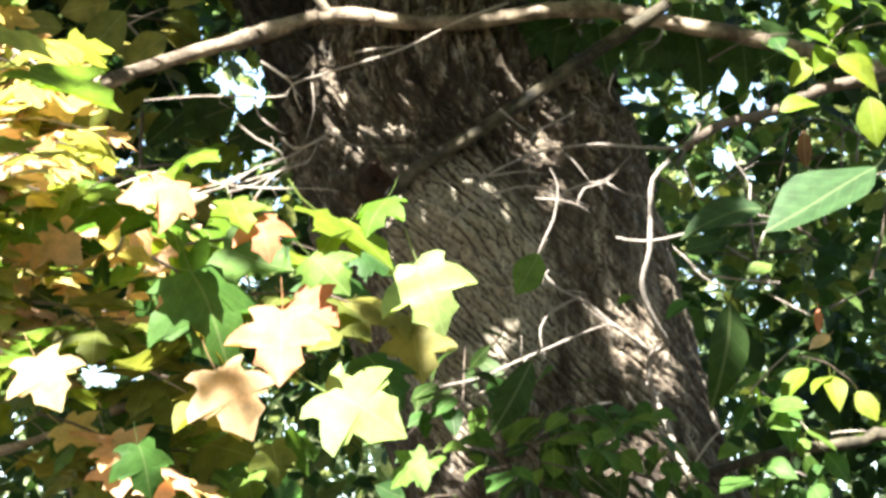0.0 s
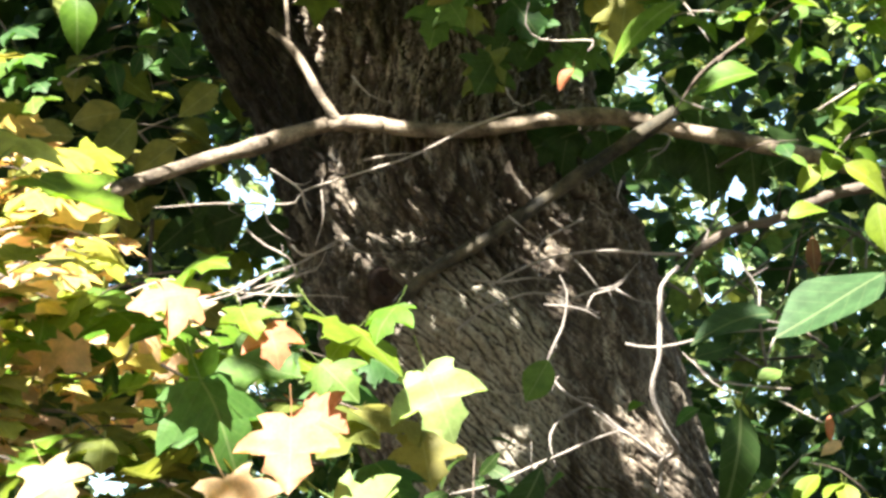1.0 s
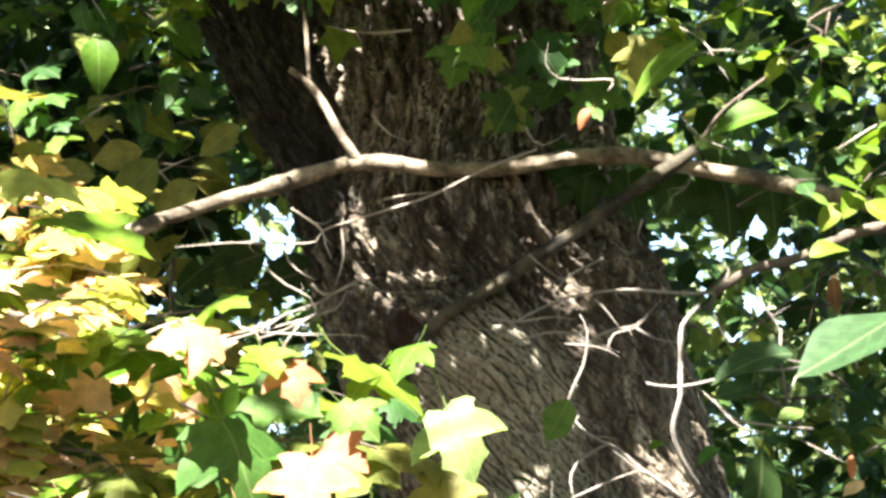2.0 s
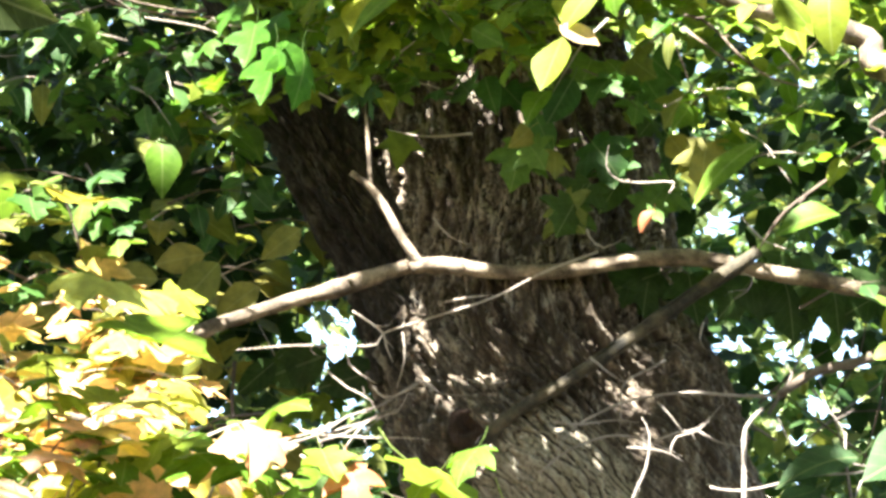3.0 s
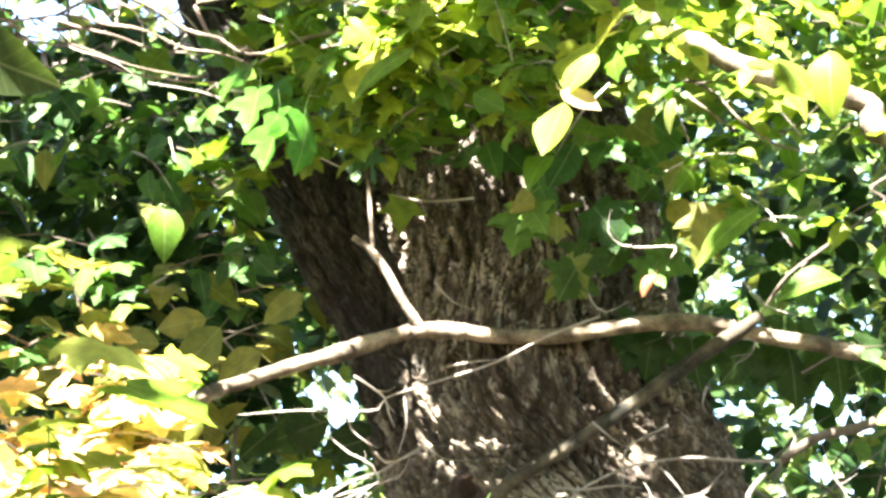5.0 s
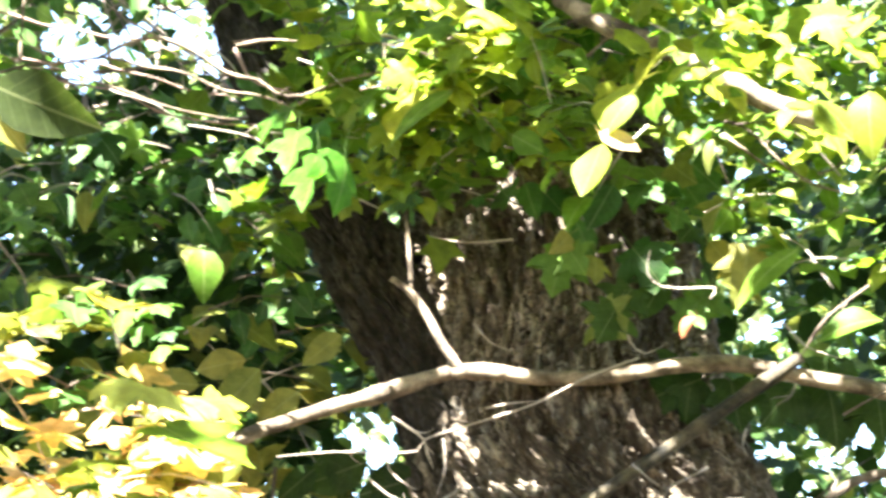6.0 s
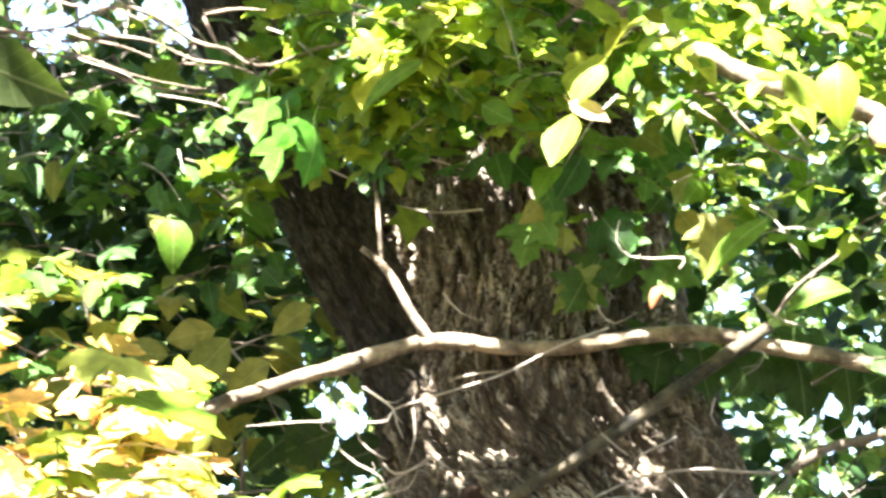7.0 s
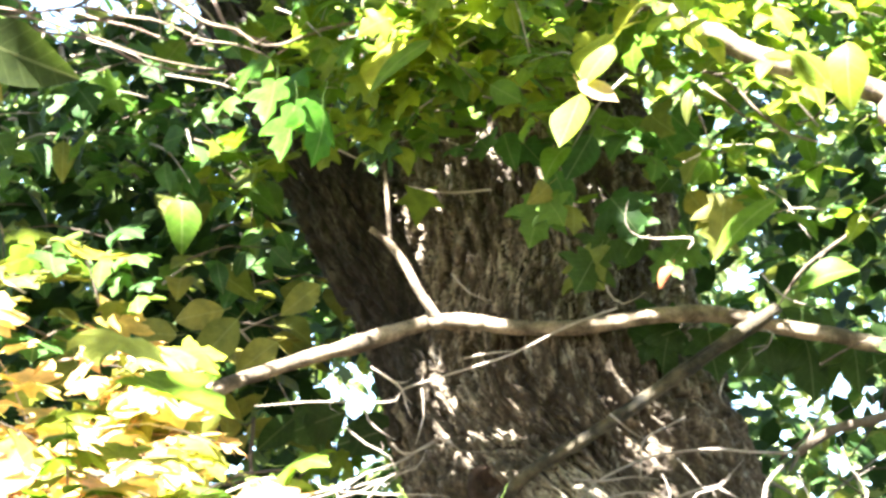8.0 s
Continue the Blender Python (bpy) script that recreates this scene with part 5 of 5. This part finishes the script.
upper = sapling("leafy_tree", (2.3, 3.6, 0), (2.1, 3.6, 5.5), "slender tree with bright yellow-green backlit leaves")
fill(upper, 7, 150, (0.288, 3.400, 3.000), (1.216, 3.800, 3.654), 0.07, "oval", LIME, face=TO_SUN, spread=0.55)
fill(upper, 8, 80, (-0.201, 3.400, 3.082), (0.447, 3.700, 3.572), 0.072, "maple", GREEN, face=TO_SUN, spread=0.55)
fill(green, 24, 34, (-0.491, 3.600, 3.207), (-0.290, 3.900, 3.737), 0.075, "maple", LIME, face=TO_SUN, spread=0.4)
fill(green, 22, 60, (-0.442, 3.400, 3.130), (-0.005, 3.600, 3.546), 0.075, "maple", LIME, face=TO_SUN, spread=0.4)
fill(upper, 14, 60, (-0.144, 3.300, 3.214), (0.424, 3.500, 3.492), 0.085, "oval", LIME, face=TO_SUN, spread=0.4)
fill(upper, 15, 50, (0.541, 3.400, 2.660), (1.264, 3.900, 3.233), 0.08, "oval", LIME, face=TO_SUN, spread=0.5)
crown = sapling("leafy_tree", (1.9, 3.3, 0), (1.8, 3.3, 5.4), "slender tree with small bright green leaves in the sun")
fill(crown, 51, 80, (-0.233, 3.200, 3.119), (0.425, 3.500, 3.505), 0.075, "maple", LIME, face=TO_SUN, spread=0.4)
fill(crown, 52, 80, (-0.088, 3.200, 3.189), (0.526, 3.400, 3.463), 0.07, "oval", LIME, face=TO_SUN, spread=0.4)
fill(crown, 53, 90, (0.396, 3.400, 3.000), (1.245, 3.700, 3.600), 0.07, "oval", LIME, face=TO_SUN, spread=0.4)
fill(crown, 54, 90, (-0.389, 3.300, 3.132), (0.019, 3.600, 3.668), 0.068, "maple", LIME, face=TO_SUN, spread=0.5)
fill(crown, 55, 70, (-0.201, 3.300, 3.359), (0.372, 3.500, 3.677), 0.065, "oval", LIME, face=TO_SUN, spread=0.5)
fill(upper, 61, 50, (0.666, 3.400, 2.660), (1.149, 3.700, 3.123), 0.08, "oval", LIME, face=TO_SUN, spread=0.5)
right = sapling("hazel_sapling", (2.0, 3.9, 0), (1.9, 3.9, 3.2), "green leafy sapling with a few yellowing leaves")
fill(right, 9, 100, (0.543, 3.500, 1.859), (1.372, 4.200, 2.842), 0.085, "oval", GREEN)
fill(right, 16, 20, (0.528, 3.400, 1.851), (1.261, 3.900, 2.630), 0.075, "oval", LIME)
fill(right, 10, 80, (0.203, 3.300, 1.844), (0.768, 3.700, 2.081), 0.07, "oval", GREEN)
fill(right, 25, 50, (0.203, 3.300, 1.844), (0.748, 3.700, 2.102), 0.08, "slim", SHADED_GREEN)
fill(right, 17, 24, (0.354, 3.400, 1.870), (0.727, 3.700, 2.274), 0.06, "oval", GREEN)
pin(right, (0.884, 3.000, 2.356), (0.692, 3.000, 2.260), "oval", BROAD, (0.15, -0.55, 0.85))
pin(right, (0.333, 3.200, 2.072), (0.264, 3.200, 1.944), "slim", SHADED_GREEN, D)
pin(right, (0.676, 3.200, 2.174), (0.653, 3.200, 1.985), "slim", SHADED_GREEN, D)
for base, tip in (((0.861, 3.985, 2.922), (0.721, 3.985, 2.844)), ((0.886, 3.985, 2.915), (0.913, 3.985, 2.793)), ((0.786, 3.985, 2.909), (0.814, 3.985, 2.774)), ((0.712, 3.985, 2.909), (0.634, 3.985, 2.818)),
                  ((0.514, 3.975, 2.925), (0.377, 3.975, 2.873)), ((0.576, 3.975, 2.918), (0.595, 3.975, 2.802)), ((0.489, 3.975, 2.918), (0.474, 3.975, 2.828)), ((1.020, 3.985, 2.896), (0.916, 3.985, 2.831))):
    pin(right, base, tip, "maple", SHADED_GREEN, D)
pin(right, (0.360, 3.300, 2.276), (0.318, 3.300, 2.202), "oval", GREEN, D)
for base, tip, kind, mat in (((0.301, 3.050, 3.147), (0.236, 3.050, 3.066), "oval", LIME), ((0.236, 3.050, 3.073), (0.308, 3.050, 3.040), "oval", YELLOW), ((0.242, 3.050, 3.050), (0.197, 3.050, 2.953), "oval", LIME),
                             ((0.434, 3.050, 3.061), (0.418, 3.050, 2.998), "slim", OLIVE), ((0.715, 3.050, 3.156), (0.707, 3.050, 3.029), "oval", LIME), ((0.615, 3.050, 3.127), (0.685, 3.050, 3.057), "oval", LIME),
                             ((0.570, 3.050, 2.853), (0.449, 3.050, 2.748), "slim", LIME), ((0.705, 3.050, 2.726), (0.593, 3.050, 2.709), "oval", LIME), ((0.446, 3.500, 2.897), (0.412, 3.500, 2.858), "oval", PEACH),
                             ((-0.024, 3.100, 3.184), (-0.145, 3.100, 3.083), "slim", LIME), ((-0.027, 3.050, 3.290), (-0.108, 3.050, 3.267), "maple", LIME), ((-0.007, 3.050, 3.244), (-0.027, 3.050, 3.188), "maple", LIME),
                             ((0.622, 3.050, 3.137), (0.685, 3.050, 3.066), "slim", LIME), ((0.562, 3.050, 3.126), (0.621, 3.050, 3.121), "oval", LIME),
                             ((0.844, 3.050, 2.562), (0.924, 3.050, 2.513), "oval", LIME), ((0.894, 3.050, 2.493), (0.904, 3.050, 2.407), "oval", LIME), ((0.742, 3.050, 2.469), (0.810, 3.050, 2.493), "oval", LIME)):
    pin(upper, base, tip, kind, mat)

# sunlit maple leaves before the fork of the tree
for base, tip in (((-0.314, 3.250, 3.171), (-0.338, 3.250, 3.084)), ((-0.271, 3.300, 3.225), (-0.313, 3.300, 3.166)), ((-0.358, 3.300, 3.237), (-0.399, 3.300, 3.178)), ((-0.163, 3.300, 3.213), (-0.120, 3.300, 3.154)),
                  ((-0.057, 3.350, 3.201), (-0.100, 3.350, 3.142)), ((-0.404, 3.350, 3.189), (-0.457, 3.350, 3.154)), ((0.009, 3.350, 3.250), (0.052, 3.350, 3.189)), ((-0.207, 3.300, 3.249), (-0.238, 3.300, 3.195))):
    pin(crown, base, tip, "maple", FRESH if base[0] < -0.25 else LIME, FULL_SUN)
# leaves in the shade before the upper trunk, some with shade in their colour
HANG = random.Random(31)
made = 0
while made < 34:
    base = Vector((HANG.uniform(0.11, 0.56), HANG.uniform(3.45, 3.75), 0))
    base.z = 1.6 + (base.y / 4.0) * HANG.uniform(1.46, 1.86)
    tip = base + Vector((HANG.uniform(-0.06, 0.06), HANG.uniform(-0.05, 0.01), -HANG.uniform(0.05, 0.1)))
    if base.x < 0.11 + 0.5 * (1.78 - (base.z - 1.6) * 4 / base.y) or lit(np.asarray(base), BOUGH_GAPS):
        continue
    pin(upper, base, tip, HANG.choice(("maple", "maple", "oval")), HANG.choice((SHADED_GREEN, GREEN, GREEN, OLIVE)), (HANG.uniform(-0.4, 0.4), -0.8, HANG.uniform(-0.5, 0.4)))
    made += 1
# the leafy spray above them
made = 0
while made < 170:
    base = Vector((HANG.uniform(-0.2, 0.55), HANG.uniform(3.4, 3.68), 0))
    base.z = 1.6 + base.y * HANG.uniform(0.485, 0.62)
    tip = base + Vector((HANG.uniform(-0.07, 0.07), HANG.uniform(-0.05, 0.02), -HANG.uniform(0.02, 0.07)))
    if lit(np.asarray(base), BOUGH_GAPS, 0.9):
        continue
    pin(crown, base, tip, HANG.choice(("maple", "oval", "oval")), HANG.choice((SUNLIT_LIME, SUNLIT_LIME, LIME, FRESH)), (HANG.uniform(-0.4, 0.2), -0.55, 1.0))
    made += 1
# broad leaves hanging over the trunk, with sunlight put into their colour
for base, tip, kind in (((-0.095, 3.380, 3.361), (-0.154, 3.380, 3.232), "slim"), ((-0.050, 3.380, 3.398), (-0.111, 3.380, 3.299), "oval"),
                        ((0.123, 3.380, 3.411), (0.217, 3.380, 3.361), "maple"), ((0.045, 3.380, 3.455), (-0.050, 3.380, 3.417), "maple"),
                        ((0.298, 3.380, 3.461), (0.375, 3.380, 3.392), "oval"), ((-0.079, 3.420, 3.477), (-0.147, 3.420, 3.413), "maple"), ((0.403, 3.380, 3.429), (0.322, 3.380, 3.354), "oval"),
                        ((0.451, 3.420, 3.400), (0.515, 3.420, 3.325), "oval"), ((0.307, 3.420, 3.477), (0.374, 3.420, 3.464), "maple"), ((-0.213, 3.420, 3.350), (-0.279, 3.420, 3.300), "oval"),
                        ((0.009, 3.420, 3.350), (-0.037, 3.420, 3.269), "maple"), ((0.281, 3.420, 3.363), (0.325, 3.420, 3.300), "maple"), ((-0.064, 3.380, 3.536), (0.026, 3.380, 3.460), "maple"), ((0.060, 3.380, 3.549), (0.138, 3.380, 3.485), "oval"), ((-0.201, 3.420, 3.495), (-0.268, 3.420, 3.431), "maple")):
    pin(crown, base, tip, kind, SUNLIT_LIME, FULL_SUN)
# clusters of lime leaves, brightened in colour for full sun
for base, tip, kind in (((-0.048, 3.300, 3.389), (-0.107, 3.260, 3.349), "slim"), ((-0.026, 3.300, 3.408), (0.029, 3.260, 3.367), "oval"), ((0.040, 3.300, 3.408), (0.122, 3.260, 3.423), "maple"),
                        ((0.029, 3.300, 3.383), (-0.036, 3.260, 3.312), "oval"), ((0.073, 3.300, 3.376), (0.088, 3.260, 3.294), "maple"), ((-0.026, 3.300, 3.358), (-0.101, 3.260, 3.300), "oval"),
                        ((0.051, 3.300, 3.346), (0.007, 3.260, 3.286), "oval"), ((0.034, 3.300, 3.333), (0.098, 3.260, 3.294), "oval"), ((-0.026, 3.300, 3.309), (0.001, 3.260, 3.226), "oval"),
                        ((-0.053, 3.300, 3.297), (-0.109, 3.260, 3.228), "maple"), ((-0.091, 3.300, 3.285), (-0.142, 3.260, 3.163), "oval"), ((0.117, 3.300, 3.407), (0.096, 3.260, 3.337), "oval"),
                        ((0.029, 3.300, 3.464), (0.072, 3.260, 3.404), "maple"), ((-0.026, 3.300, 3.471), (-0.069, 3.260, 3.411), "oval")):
    pin(crown, base, tip, kind, SUNLIT_LIME, TO_SUN)
for base, tip, kind in (((0.377, 3.200, 3.274), (0.298, 3.160, 3.224), "slim"), ((0.302, 3.200, 3.245), (0.244, 3.160, 3.143), "oval"), ((0.446, 3.200, 3.286), (0.367, 3.160, 3.247), "oval"),
                        ((0.493, 3.200, 3.280), (0.433, 3.160, 3.224), "oval"), ((0.470, 3.200, 3.244), (0.519, 3.160, 3.177), "oval"), ((0.406, 3.200, 3.328), (0.341, 3.160, 3.269), "slim"),
                        ((0.466, 3.200, 3.364), (0.436, 3.160, 3.277), "oval"), ((0.541, 3.200, 3.370), (0.473, 3.160, 3.384), "maple"), ((0.620, 3.200, 3.197), (0.569, 3.160, 3.152), "oval"),
                        ((0.645, 3.200, 3.191), (0.701, 3.160, 3.091), "slim"), ((0.606, 3.200, 3.304), (0.643, 3.160, 3.247), "maple"), ((0.675, 3.200, 3.394), (0.695, 3.160, 3.324), "maple"),
                        ((0.698, 3.200, 3.337), (0.769, 3.160, 3.268), "slim"), ((0.771, 3.200, 3.388), (0.719, 3.160, 3.327), "oval"), ((0.561, 3.200, 3.349), (0.610, 3.160, 3.312), "oval")):
    pin(upper, base, tip, kind, SUNLIT_LIME, TO_SUN)
for base, tip, kind, mat in (((0.793, 3.100, 2.448), (0.793, 3.100, 2.381), "slim", BROWN), ((0.828, 3.200, 2.159), (0.826, 3.200, 2.113), "slim", PEACH), ((0.846, 3.200, 2.113), (0.807, 3.200, 2.091), "oval", YELLOW),
                             ((0.624, 3.300, 2.191), (0.578, 3.300, 2.167), "oval", GREEN), ((0.775, 3.300, 2.255), (0.724, 3.300, 2.240), "oval", GREEN), ((0.497, 3.300, 2.187), (0.527, 3.300, 2.206), "oval", LIME),
                             ((0.638, 3.400, 2.300), (0.711, 3.400, 2.326), "oval", BROAD), ((0.786, 3.400, 2.383), (0.631, 3.400, 2.352), "oval", BROAD)):
    pin(right, base, tip, kind, mat)
for base, tip in (((-0.339, 4.400, 2.749), (-0.255, 4.400, 2.721)), ((-0.232, 4.400, 2.763), (-0.278, 4.400, 2.708)), ((-0.192, 4.400, 2.749), (-0.238, 4.400, 2.728))):
    pin(green, base, tip, "maple", LIME, Q)
at_root(tube("twig", [(-0.431, 4.200, 2.789), (-0.434, 4.200, 2.697), (-0.427, 4.200, 2.606), (-0.431, 4.200, 2.491)], 0.005, 0.004, DARK_TWIG), green)
at_root(tube("twig", [(-0.524, 4.200, 2.629), (-0.436, 4.200, 2.642), (-0.335, 4.200, 2.644)], 0.005, 0.003, DARK_TWIG), green)

TWIG_RNG = random.Random(12)
for _ in range(26):
    a = Vector((0.966, 4.600, 2.744)) + Vector((TWIG_RNG.uniform(-0.25, 0.4), TWIG_RNG.uniform(-0.3, 0.3), TWIG_RNG.uniform(-0.35, 0.3)))
    way = Vector((TWIG_RNG.gauss(0.1, 0.6), TWIG_RNG.gauss(0, 0.3), TWIG_RNG.gauss(0.6, 0.5))).normalized() * TWIG_RNG.uniform(0.15, 0.4)
    at_root(tube("twig", [a, a + way * 0.5 + any_way(TWIG_RNG, 0.02), a + way + any_way(TWIG_RNG, 0.02)], TWIG_RNG.uniform(0.0025, 0.005), 0.0015, TWIG_RNG.choice((DARK_TWIG, GREY_TWIG)), 5, 0.04), right)

# leaves between the tree and the far woods, too many to count
rs = np.random.RandomState(8)


def belt(name, seed, n, low, high, size, mat, label, lobed):
    low, high = np.asarray(low), np.asarray(high)
    c = rs.uniform(np.minimum(low, high), np.maximum(low, high), (n, 3))
    def keep(p):
        beams = BOUGH_GAPS
        return far_keep_some(p) & far_from_lines(p, [q for q, r in beams], SUN_FROM, [r + 0.03 for q, r in beams])

    leaf_cloud(name, seed, np.repeat(c, 14, 0), (0.16, 0.14, 0.09), size, mat, label, keep, 0.3, 0.45, 0.3, lobed)


# three belts with shade put into their dark leaf colour
belt("shady_foliage", 34, 130, (-1.300, 4.600, 2.500), (-0.330, 5.300, 4.150), 0.1, SHADE_LEAF, "green leaves darkened for shade beside the trunk", False)
belt("dim_foliage", 35, 45, (0.560, 4.600, 2.950), (1.600, 5.300, 4.200), 0.095, SHADE_LEAF, "green leaves darkened for shade beyond the bough", False)
belt("low_foliage", 36, 34, (0.987, 4.500, 1.840), (1.693, 5.200, 2.393), 0.09, SHADE_LEAF, "green leaves darkened for shade low down", False)
belt("left_foliage", 31, 150, (-1.540, 5.000, 1.970), (-0.361, 6.500, 5.583), 0.1, FAR, "dense green and olive leaves beside the trunk", True)
belt("right_foliage", 32, 80, (0.662, 5.000, 1.970), (2.455, 6.500, 5.583), 0.09, FAR, "dense small green leaves beside the trunk", False)
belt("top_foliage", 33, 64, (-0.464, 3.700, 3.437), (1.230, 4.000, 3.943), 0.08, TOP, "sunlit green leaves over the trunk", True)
